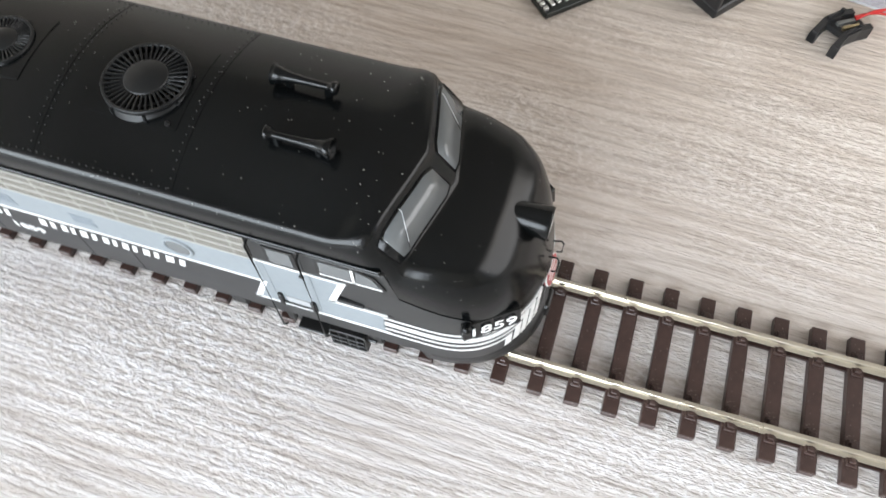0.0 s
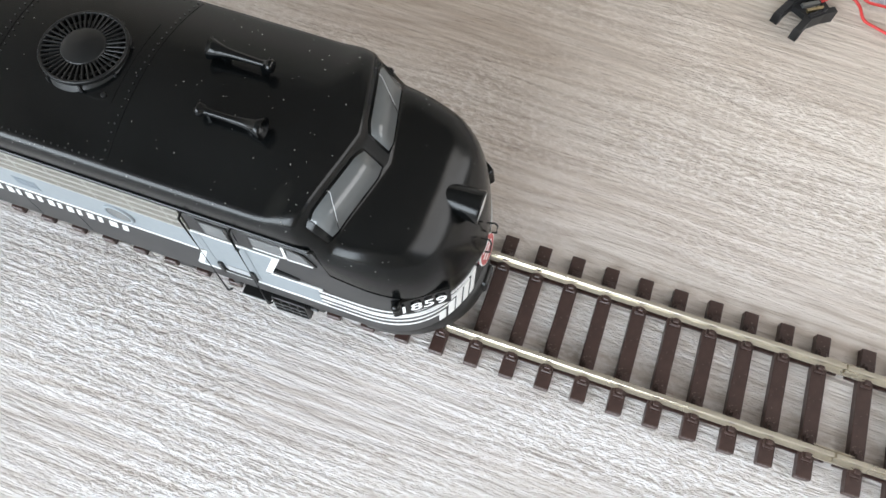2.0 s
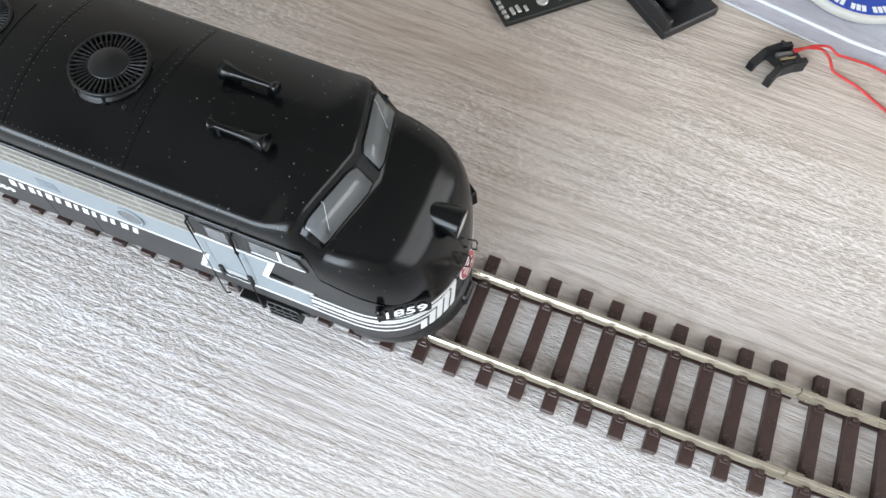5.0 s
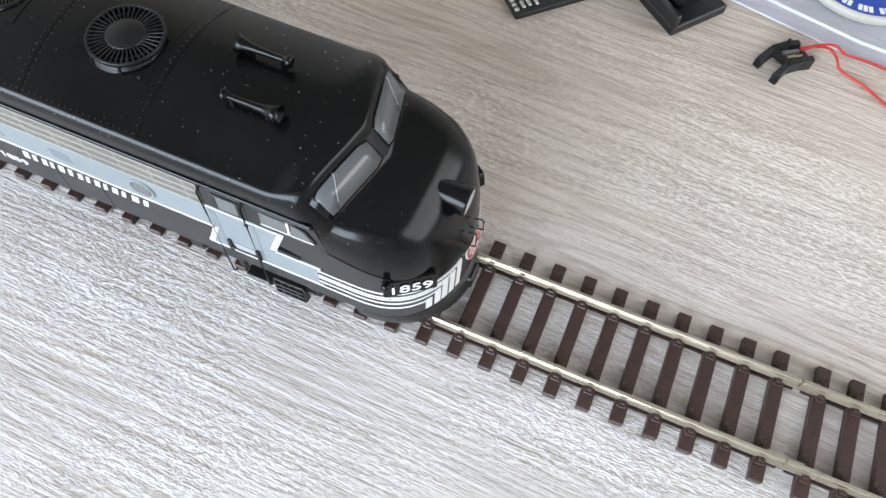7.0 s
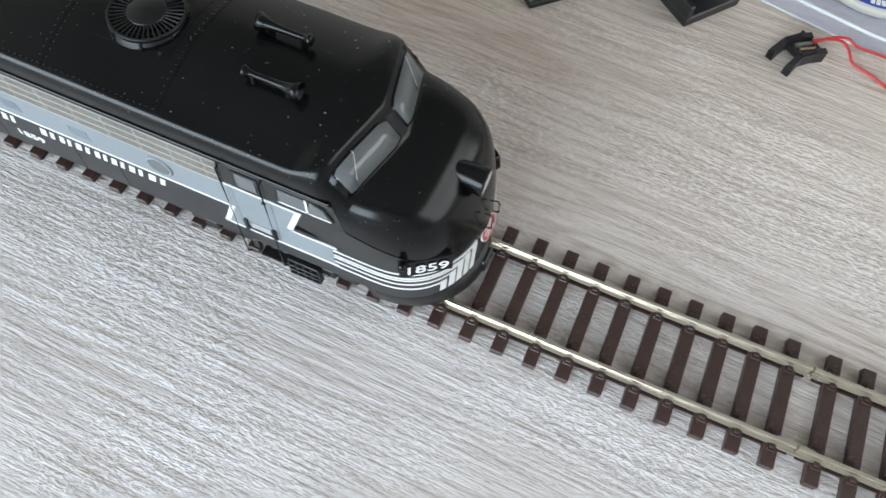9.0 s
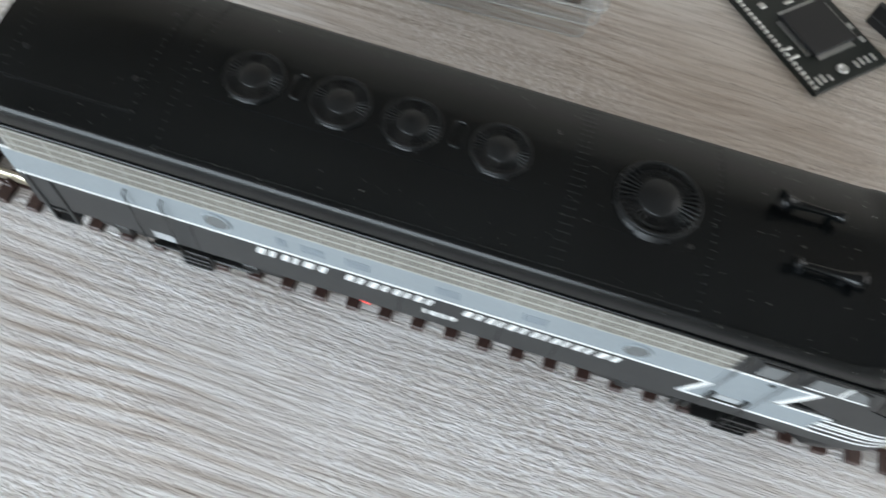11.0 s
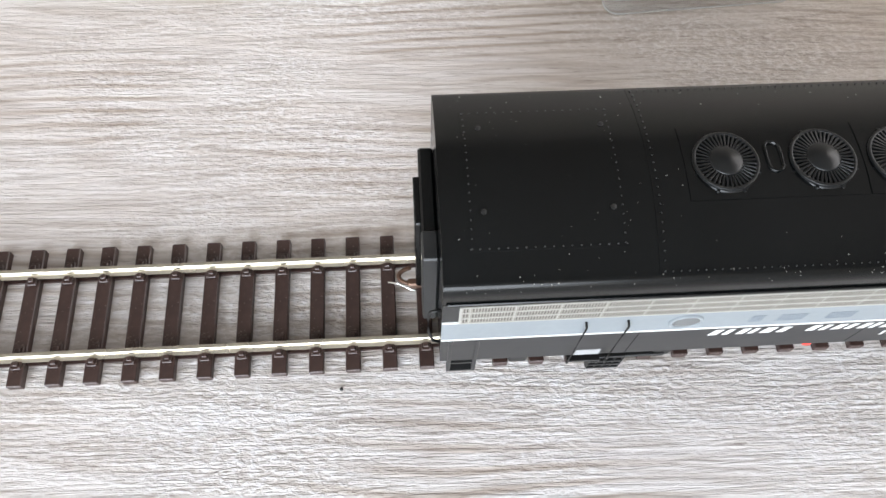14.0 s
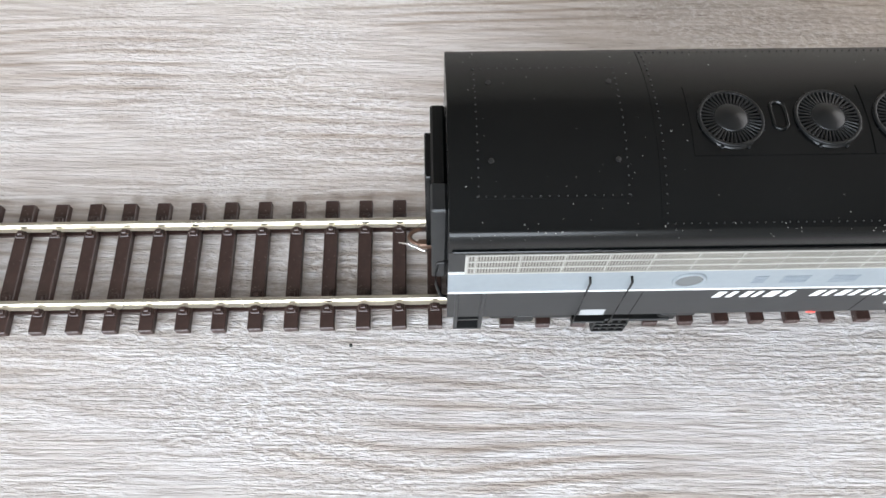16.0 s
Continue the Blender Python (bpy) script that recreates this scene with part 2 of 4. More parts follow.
def tube(bm, pts, r, n=8):
    """A round wire along places in mm."""
    pts = [Vector(p) for p in pts]
    rings = []
    for i, p in enumerate(pts):
        d = (pts[min(i + 1, len(pts) - 1)] - pts[max(i - 1, 0)]).normalized()
        q = d.to_track_quat("Z", "Y").to_matrix()
        rings.append([bm.verts.new((p + q @ Vector((r * math.cos(2 * math.pi * k / n), r * math.sin(2 * math.pi * k / n), 0))) * MM) for k in range(n)])
    for a, b in zip(rings, rings[1:]):
        for k in range(n):
            bm.faces.new((a[k], a[(k + 1) % n], b[(k + 1) % n], b[k]))
    bm.faces.new(rings[0])
    bm.faces.new(rings[-1])
    bmesh.ops.recalc_face_normals(bm, faces=bm.faces)
    return bm


def prism(bm, outline, y0, y1):
    """A slab whose outline lies in the xz plane, in mm, from y0 to y1."""
    a = [bm.verts.new(Vector((x, y0, z)) * MM) for x, z in outline]
    b = [bm.verts.new(Vector((x, y1, z)) * MM) for x, z in outline]
    bm.faces.new(a)
    bm.faces.new(b)
    for i in range(len(a)):
        j = (i + 1) % len(a)
        bm.faces.new((a[i], a[j], b[j], b[i]))
    bmesh.ops.recalc_face_normals(bm, faces=bm.faces)
    return bm

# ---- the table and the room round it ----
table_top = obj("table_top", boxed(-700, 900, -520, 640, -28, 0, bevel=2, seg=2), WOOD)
tagged(table_top, "pale limed oak laminate table top with fine grain", "table", kind="structure")
FLOOR_M = speckled("grey_floor", (0.3, 0.28, 0.26), 0.6, 0.15, 30)
floor = obj("floor", boxed(-1400, 2200, -1600, 2200, -800, -760), FLOOR_M)
tagged(floor, "plain grey room floor below the table", "floor", kind="structure")
ceiling = obj("ceiling", boxed(-1400, 2200, -1600, 2200, 1900, 1940), CEILING)
tagged(ceiling, "plain beige room ceiling", "ceiling", kind="structure")
tagged(obj("wall_north", boxed(-1400, 2200, 2200, 2240, -760, 1900), WALL), "plain painted room wall", "wall", kind="structure")
# the east wall has a smaller window
for k, q in enumerate(((-1600, -700, -760, 1900), (1600, 2200, -760, 1900), (-700, 1600, -760, 330), (-700, 1600, 1720, 1900))):
    w = obj("wall_east_%d" % (k + 1), boxed(2200, 2240, q[0], q[1], q[2], q[3]), WALL)
    tagged(w, "plain painted wall round the smaller window", "wall", kind="structure")
tagged(obj("wall_west", boxed(-1440, -1400, -1600, 2200, -760, 1900), WALL), "plain painted room wall", "wall", kind="structure")
# the south wall has the window beside the table
for k, q in enumerate(((-1400, -1380, -760, 1900), (480, 2200, -760, 1900), (-1380, 480, -760, 90), (-1380, 480, 1160, 1900))):
    w = obj("wall_south_%d" % (k + 1), boxed(q[0], q[1], -1640, -1600, q[2], q[3]), WALL)
    tagged(w, "plain painted wall round the table window", "wall", kind="structure")

# ---- track ----
TIE_P, TIE_H, RAIL_H, TIE_L = 7.124, 1.85, 3.75, 14.35
TIE_X0 = -6.5
JOINT = TIE_X0 + 36.6 * TIE_P
track = thing("railway_track", (0, 0, 0), "brown plastic model railway track with nickel silver rails", "track")


def sleeper_mesh():
    bm = boxed(-1.42, 1.42, -TIE_L, TIE_L, 0, TIE_H, bevel=0.16)
    for s in (-1, 1):
        for d in (-1, 1):
            y = s * 8.7 + d * 1.45
            y += d * 0.15
            box(bm, -1.0, 1.0, y - 0.8, y + 0.8, TIE_H - 0.1, TIE_H + 0.4, bevel=0.14)
            box(bm, -0.55, 0.55, y - 0.5 - 0.25 * d, y + 0.45 - 0.25 * d, TIE_H + 0.3, TIE_H + 1.0, bevel=0.14)
            for q in (-0.75, 0.75):
                box(bm, q - 0.18, q + 0.18, y + d * 0.35 - 0.18, y + d * 0.35 + 0.18, TIE_H + 0.3, TIE_H + 0.62, bevel=0.05)
        box(bm, -TIE_P / 2, TIE_P / 2, s * 8.7 - 1.25, s * 8.7 + 1.25, 0.15, 0.8)
        for q in (-0.55, 0.5):
            box(bm, q - 0.12, q + 0.12, s * 11.4 - 0.12, s * 11.4 + 0.12, TIE_H - 0.05, TIE_H + 0.12)
            box(bm, q - 0.12, q + 0.12, s * 6.1 - 0.12, s * 6.1 + 0.12, TIE_H - 0.05, TIE_H + 0.12)
    return bm


tie_mesh = None
for i in range(-24, 60):
    x = TIE_X0 + i * TIE_P + (1.7 if i > 36 else 0)
    if tie_mesh is None:
        tie = part("sleeper", sleeper_mesh(), TIE_BROWN, track)
        tie_mesh = tie.data
    else:
        tie = new("sleeper", tie_mesh)
        tie.parent = track
    tie.location = (x * MM, 0, 0)


def rail_bar(x0, x1, y):
    """One rail: foot, web and rounded head swept along the track."""
    half = ((1.0, 0), (1.0, 0.22), (0.3, 0.45), (0.26, 1.15), (0.46, 1.4), (0.46, 1.8), (0.34, 1.92))
    prof = [(a, b) for a, b in half] + [(-a, b) for a, b in reversed(half)]
    bm = bmesh.new()
    ends = [[bm.verts.new(Vector((x, y + a, TIE_H + b)) * MM) for a, b in prof] for x in (x0, x1)]
    n = len(prof)
    for i in range(n):
        bm.faces.new((ends[0][i], ends[0][(i + 1) % n], ends[1][(i + 1) % n], ends[1][i]))
    bm.faces.new(ends[0])
    bm.faces.new(ends[1])
    bmesh.ops.recalc_face_normals(bm, faces=bm.faces)
    return bm


for s in (-1, 1):
    part("rail", rail_bar(-180, JOINT - 0.2, s * 8.7), RAIL_METAL, track)
    part("rail", rail_bar(JOINT + 0.2, 410, s * 8.7), RAIL_METAL, track)
    bm = boxed(JOINT - 4.5, JOINT + 4.5, s * 8.7 - 1.25, s * 8.7 + 1.25, TIE_H - 0.25, TIE_H + 0.06)
    for d in (-1, 1):
        box(bm, JOINT - 4.5, JOINT + 4.5, s * 8.7 + d * 1.15 - 0.12, s * 8.7 + d * 1.15 + 0.12, TIE_H, TIE_H + 0.5)
    part("rail_joiner", bm, RAIL_METAL, track, "folded metal rail joiner")

# ---- locomotive ----
loco = thing("locomotive", (0, 0, 0), "black and grey model diesel locomotive with lightning stripe on track", "locomotive")
HW, ZB, ZE, ZT = 17.2, 14.8, 42.0, 50.3
X0, XC, XN = 9.8, 165.0, 183.0


def lerp(x, table):
    for (a, p), (b, q) in zip(table, table[1:]):
        if x <= b:
            t = max(0.0, (x - a) / (b - a))
            return p + (q - p) * t
    return table[-1][1]


TOPS = ((0, 50), (160.3, 50), (161.8, 49.5), (162.4, 48.4), (166.3, 43.6), (167.0, 43.3), (170, 43.0), (174, 41.9), (177, 39.9), (179.5, 36.8), (181.3, 32.8), (182.4, 28.5), (183, 24.5))
SPRING = ((0, 42), (157, 42), (161.5, 39.5), (166, 32.0), (172, 24.0), (177, 20), (183, 17))
VEE = ((0, 0), (148, 0), (161, 4.2), (167, 4.0), (174, 1.2), (178, 0), (183, 0))
POWER = ((0, 4.6), (154, 4.6), (163, 4.6), (168, 5.6), (173, 5.6), (178, 4.6), (183, 3.4))


def half_width(x):
    if x <= XC:
        return HW
    return HW * max(0.0, 1 - ((x - XC) / (XN - XC)) ** 2.9) ** (1 / 1.75)


def arch(q):
    """Half of the body's roof: a shallow arch that rolls over tightly into the eave; q from 0 (crown) to 1 (eave)."""
    if q < 0.62:
        y = 16.1 * q / 0.62
        return y, 50.8 - 0.0152 * y * y
    if q < 0.95:
        t = (q - 0.62) / 0.33
        a, b, c = (16.1, 46.86), (HW, 46.2), (HW, 44.4)
        return tuple((1 - t) ** 2 * p + 2 * t * (1 - t) * r + t * t * v for p, r, v in zip(a, b, c))
    return HW, 44.4 + (ZE - 44.4) * (q - 0.95) / 0.05


def skin(x, u):
    """A place on the shell: x along the locomotive, u from -1 (near sill) over the top to 1 (far sill)."""
    w, top, zs, n = half_width(x), lerp(x, TOPS), lerp(x, SPRING), lerp(x, POWER)
    s = -1 if u < 0 else 1
    a = abs(u)
    if a > 0.6:
        y, z = w, zs + (ZB - zs) * (a - 0.6) / 0.4
    else:
        ang = math.pi / 2 * a / 0.6
        y, z = w * math.sin(ang) ** (2 / n) if ang > 0 else 0.0, zs + (top - zs) * max(0.0, math.cos(ang)) ** (2 / n)
        k = min(1.0, max(0.0, (162.3 - x) / 8.5))
        if k > 0:
            k = k * k * (3 - 2 * k)
            ay, az = arch(a / 0.6)
            y, z = y + (ay - y) * k, z + (az - z) * k
    lean = 1.0 if z > 40 else max(0.0, (z - 30) / 10)
    return Vector((x - lerp(x, VEE) * (y / HW) ** 1.12 * lean, s * y, z))


def shell(xs, us):
    bm = bmesh.new()
    rows = [[bm.verts.new(skin(x, u) * MM) for u in us] for x in xs]
    for a, b in zip(rows, rows[1:]):
        for i in range(len(us) - 1):
            bm.faces.new((a[i], a[i + 1], b[i + 1], b[i]))
    bmesh.ops.remove_doubles(bm, verts=bm.verts, dist=1e-6)
    bmesh.ops.recalc_face_normals(bm, faces=bm.faces)
    return bm


US = [-1 + 0.4 * i / 4 for i in range(4)] + [-0.6 + 1.2 * i / 56 for i in range(57)] + [0.7, 0.8, 0.9, 1.0]
XS = [X0, 60, 110, 140, 148, 152, 154, 156, 157.5, 159, 160.3, 161, 161.5, 161.8, 162.1, 162.4, 163, 164, 165, 165.9, 166.3, 166.8, 168, 169, 170, 171.5, 173, 174, 175, 176, 177, 178, 179,
      179.8, 180.5, 181.1, 181.6, 182.0, 182.35, 182.6, 182.8, 182.93, 183.0]
body = part("body", shell(XS, US), BLACK, loco, "satin black roof and nose shell", True)
# the rear end wall and its dark grey sides
bm = bmesh.new()
bm.faces.new([bm.verts.new((skin(X0, u) + Vector((0.05, 0, 0))) * MM) for u in US])
part("rear_wall", bm, BLACK, loco)


def rect(x0, x1, z0, z1):
    return ((x0, z0), (x1, z0), (x1, z1), (x0, z1))


for s in (-1, 1):
    def plate(name, outline, mat, out, label=""):
        bm = prism(bmesh.new(), outline, s * (HW + out), s * (HW - 0.4))
        return part(name, bm, mat, loco, label)

    plate("lower_panel", ((X0, ZB), (161.5, ZB), (161.5, 26.6), (158, 26.6), (X0, 26.6)), DARK_GREY, 0.06, "dark grey lower side panel")
    plate("upper_panel", rect(X0, 12.3, 34.9, ZE - 0.2), DARK_GREY, 0.06)
    plate("cab_panel", ((138.4, 34.2), (161.5, 26.6), (162.5, 34), (160.5, 41.6), (138.6, 41.8)), DARK_GREY, 0.05, "dark grey cab side")
    plate("lightning_band", rect(X0, 138.6, 26.6, 34.5), LIGHT_GREY, 0.12, "light grey lightning stripe")
    plate("lightning_bolt", ((135.0, 19.4), (159.2, 19.4), (159.2, 26.7), (149.8, 26.7), (153.3, 35.0), (138.7, 34.4), (138.7, 26.9)), LIGHT_GREY, 0.16, "light grey lightning bolt under the cab")
    for nm, o in (("white_line", rect(X0, 138.4, 26.3, 26.85)), ("white_line", rect(X0, 12.4, 34.4, 35.0)),
                  ("white_line", ((135.2, 19.2), (136.3, 19.2), (139.1, 26.85), (138.0, 26.85))), ("white_line", rect(135.2, 160, 19.0, 19.7)),
                  ("white_line", rect(138.4, 152.8, 34.25, 34.8)), ("white_line", ((149.7, 26.3), (150.9, 26.3), (153.9, 34.8), (152.7, 34.8))),
                  ("white_line", rect(149.8, 160, 26.2, 26.75))):
        plate(nm, o, WHITE, 0.22)
    # grille: backing coloured dark as shade between slats, frame bars and fine upright slats
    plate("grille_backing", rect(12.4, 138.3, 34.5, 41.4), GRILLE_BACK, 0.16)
    bm = bmesh.new()
    ys = (s * (HW + 0.3), s * (HW + 0.1))
    for z in (34.6, 36.75, 38.95, 41.2):
        box(bm, 12.4, 138.3, min(ys), max(ys), z - 0.16, z + 0.16)
    for i in range(20):
        x = 13.9 + i * 6.75
        if x < 138:
            box(bm, x - 0.07, x + 0.07, min(ys), max(ys), 34.5, 41.3)
    box(bm, 12.3, 12.7, min(ys), max(ys), 34.5, 41.3)
    part("grille_frame", bm, GRILLE_BAR, loco, "cream stainless grille frame")
    bm = bmesh.new()
    for i in range(278):
        x = 12.8 + i * 0.452
        box(bm, x - 0.12, x + 0.12, min(s * (HW + 0.22), s * (HW + 0.1)), max(s * (HW + 0.22), s * (HW + 0.1)), 34.6, 41.2)
    tagged(part("grille_slats", bm, GRILLE, loco), kind="stuff")
    # portholes
    for x in (48.9, 124.1):
        port = part("porthole", lathe(bmesh.new(), ((2.75, 0.05), (2.75, 0.4), (2.5, 0.55), (2.2, 0.4), (2.2, 0.25)), (x, s * HW, 30.6), (0, s, 0), 28), LIGHT_GREY, loco, "round porthole rim", True)
        part("pane", lathe(bmesh.new(), ((2.25, 0.2), (2.25, 0.32), (0, 0.32)), (x, s * HW, 30.6), (0, s, 0), 28), GLASS_GREY, port)
    # louvred vents in the grey band
    for x in (60.6, 66.4, 74.5, 90.8, 106.3):
        w = 1.2 if x == 60.6 else 2.3
        vent = part("louvre", prism(bmesh.new(), rect(x - w, x + w, 28.6, 31.6), s * (HW + 0.16), s * HW), LIGHT_GREY, loco, "grey louvred vent")
        for k in range(5):
            z = 28.95 + k * 0.58
            part("slat", prism(bmesh.new(), rect(x - w + 0.2, x + w - 0.2, z, z + 0.22), s * (HW + 0.24), s * (HW + 0.1)), VENT_GREY, vent)
    # panel seams on the lower side
    for x in (42.6, 82.5, 101.5, 112.0):
        plate("panel_seam", ((x, 15), (x + 0.22, 15), (x + 0.22, 26), (x, 26)), PIT, 0.075)
    # the doors' grab irons and steps
    for xs, top, foot in (((32.5, 39.2), 32.4, 12.6), ((139.0, 147.2), 41.3, 9.6)):
        for x in xs:
            bm = tube(bmesh.new(), ((x, s * (HW + 0.1), top), (x, s * (HW + 1.1), top - 0.3), (x, s * (HW + 1.1), foot + 0.8), (x + 0.3, s * (HW + 0.4), foot)), 0.2, 6)
            part("grab_iron", bm, UNDER, loco, "thin black wire grab iron", True)
    step = part("rear_step", boxed(32.8, 38.8, min(s * 14.6, s * (HW + 0.6)), max(s * 14.6, s * (HW + 0.6)), 12.0, 12.5, bevel=0.1), UNDER, loco)
    part("step_well", prism(bmesh.new(), rect(33.6, 38.0, 14.9, 17.6), s * (HW + 0.12), s * (HW - 0.4)), SILVER, loco, "silver step recess")
    part("door_step", prism(bmesh.new(), rect(141.6, 145.8, 20.9, 22.9), s * (HW + 0.3), s * (HW - 0.3)), SILVER, loco, "pale door step plate")
    part("cab_step", boxed(141.4, 147.2, min(s * 14.2, s * (HW + 0.6)), max(s * 14.2, s * (HW + 0.6)), 9.4, 9.9, bevel=0.1), UNDER, loco)
    # hanging step ladders beside the trucks
    for xa, xb, zl in ((37.6, 43.6, 5.6), (147.4, 154.2, 5.2)):
        ya, yb = min(s * 15.6, s * (HW - 0.1)), max(s * 15.6, s * (HW - 0.1))
        ladder = part("step_ladder", boxed(xa, xb, ya, yb, zl + 5.4, zl + 6.2, bevel=0.1), UNDER, loco, "black moulded step ladder")
        for k in range(5):
            x = xa + (xb - xa) * k / 4
            part("upright", boxed(x - 0.22, x + 0.22, ya, yb, zl, zl + 5.6, bevel=0.06), UNDER, ladder)
        for k in range(3):
            part("rung", boxed(xa, xb, s * 16.6 - 0.75, s * 16.6 + 0.75, zl + k * 1.9, zl + k * 1.9 + 0.45, bevel=0.08), UNDER, ladder)
    # brackets beside the door step and the window mouldings
    for x in (140.6, 146.6):
        part("step_bracket", boxed(x - 0.4, x + 0.4, min(s * HW, s * (HW + 0.7)), max(s * HW, s * (HW + 0.7)), 19.8, 23.6, bevel=0.12), UNDER, loco)
    part("door_sill", boxed(140.8, 146.6, min(s * HW, s * (HW + 0.55)), max(s * HW, s * (HW + 0.55)), 20.3, 20.9, bevel=0.1), UNDER, loco)
    for xa, xb, z in ((140.0, 147.2, 41.5), (148.9, 160.2, 41.6)):
        part("drip_moulding", boxed(xa, xb, min(s * HW, s * (HW + 0.45)), max(s * HW, s * (HW + 0.45)), z, z + 0.4, bevel=0.1), UNDER, loco)
    part("door_handle", boxed(145.9, 146.7, min(s * HW, s * (HW + 0.55)), max(s * HW, s * (HW + 0.55)), 33.0, 33.5, bevel=0.1), UNDER, loco, "small black door handle")
    for x in (139.7, 147.6):
        part("door_post", boxed(x - 0.18, x + 0.18, min(s * HW, s * (HW + 0.22)), max(s * HW, s * (HW + 0.22)), 20.0, 34.2, bevel=0.05), LIGHT_GREY, loco)
    # rear corner step
    bm = bmesh.new()
    for x in (11.4, 15.9):
        box(bm, x - 0.35, x + 0.35, min(s * 16.6, s * (HW + 0.35)), max(s * 16.6, s * (HW + 0.35)), 9.0, 26, bevel=0.1)
    for z in (9.0, 13.6):
        box(bm, 11.4, 15.9, min(s * 14.8, s * (HW + 0.3)), max(s * 14.8, s * (HW + 0.3)), z, z + 0.6)
    part("corner_step", bm, DARK_GREY, loco, "dark grey corner step frame")
    # cab door and side windows
    door = part("cab_door", prism(bmesh.new(), rect(140.2, 147.0, 34.9, 41.4), s * (HW + 0.14), s * (HW - 0.3)), DARK_GREY, loco, "dark grey cab door")
    fr = prism(bmesh.new(), rect(141.2, 146.3, 35.6, 40.9), s * (HW + 0.4), s * (HW - 0.2))
    part("window_frame", fr, UNDER, door)
    part("pane", prism(bmesh.new(), rect(141.8, 145.7, 36.2, 40.4), s * (HW + 0.46), s * HW), GLASS_GREY, door)
    win = part("cab_window", prism(bmesh.new(), ((149.4, 36.3), (160.6, 36.9), (159.0, 40.2), (156.2, 41.4), (149.6, 41.3)), s * (HW + 0.3), s * (HW - 0.3)), UNDER, loco, "cab side window in a black frame")
    part("pane", prism(bmesh.new(), rect(150.1, 155.2, 36.9, 40.8), s * (HW + 0.36), s * HW), GLASS_GREY, win)
    part("pane", prism(bmesh.new(), ((155.8, 36.9), (159.9, 37.2), (158.5, 39.9), (156.2, 40.8)), s * (HW + 0.36), s * HW), GLASS_GREY, win)
    part("frame_bar", prism(bmesh.new(), rect(150.0, 160.0, 36.6, 36.95), s * (HW + 0.42), s * HW), WHITE, win)
    part("frame_bar", prism(bmesh.new(), rect(155.3, 155.75, 36.6, 41.0), s * (HW + 0.42), s * HW), WHITE, win)
    latch = prism(bmesh.new(), rect(151.6, 156.0, 27.3, 28.3), s * (HW + 0.35), s * HW)
    part("latch", latch, DARK_GREY, loco)
    # rain gutter along the eaves
    part("gutter", boxed(X0 + 0.5, 160, min(s * (HW - 0.2), s * (HW + 0.35)), max(s * (HW - 0.2), s * (HW + 0.35)), 41.9, 42.5, bevel=0.15), BLACK, loco)

# lettering on the near and far sides: plain slanted bars of the name's letters, and the small number
LETTERS = ((55.1, 4.2), (59.9, 3.6), (64.0, 5.2), (72.0, 4.0), (76.4, 4.2), (81.0, 3.6), (85.0, 3.8), (94.2, 4.0), (98.6, 3.4), (102.4, 4.0), (106.8, 3.4), (110.6, 3.6), (114.6, 3.8), (119.0, 4.6))
for s in (-1, 1):
    for x, w in LETTERS:
        a, b = 22.6, 25.1
        for k, (q, v) in enumerate(((0.0, 0.34), (0.56, 0.24))):
            d, e = x + w * q, w * v
            part("letter_bar", prism(bmesh.new(), ((d, a), (d + e, a), (d + e + 0.7, b), (d + 0.7, b)), s * (HW + 0.14), s * HW), WHITE, loco)


def writing(words, size, m, mat, parent, name="number", width=1.0, bold=0.025):
    cu = bpy.data.curves.new(name, "FONT")
    cu.body, cu.size, cu.extrude, cu.align_x, cu.offset = words, size * MM, 0.04 * MM, "CENTER", bold * size * MM
    cu.resolution_u = 3
    cu.space_character = 1.0
    cu.materials.append(mat)
    ob = new(name, cu)
    ob.parent = parent
    ob.matrix_local = m @ Matrix.Diagonal((width, 1, 1, 1))
    return ob


writing("1859", 2.6, pose(90.0 * MM, -(HW + 0.12) * MM, 18.6 * MM, 90, 0, 0), WHITE, loco, "small_number", 1.35)

# roof: raised fan bases, fans, slots, hatch, rivets
def roof_z(y, x=60):
    return 50.8 - 0.0152 * y * y


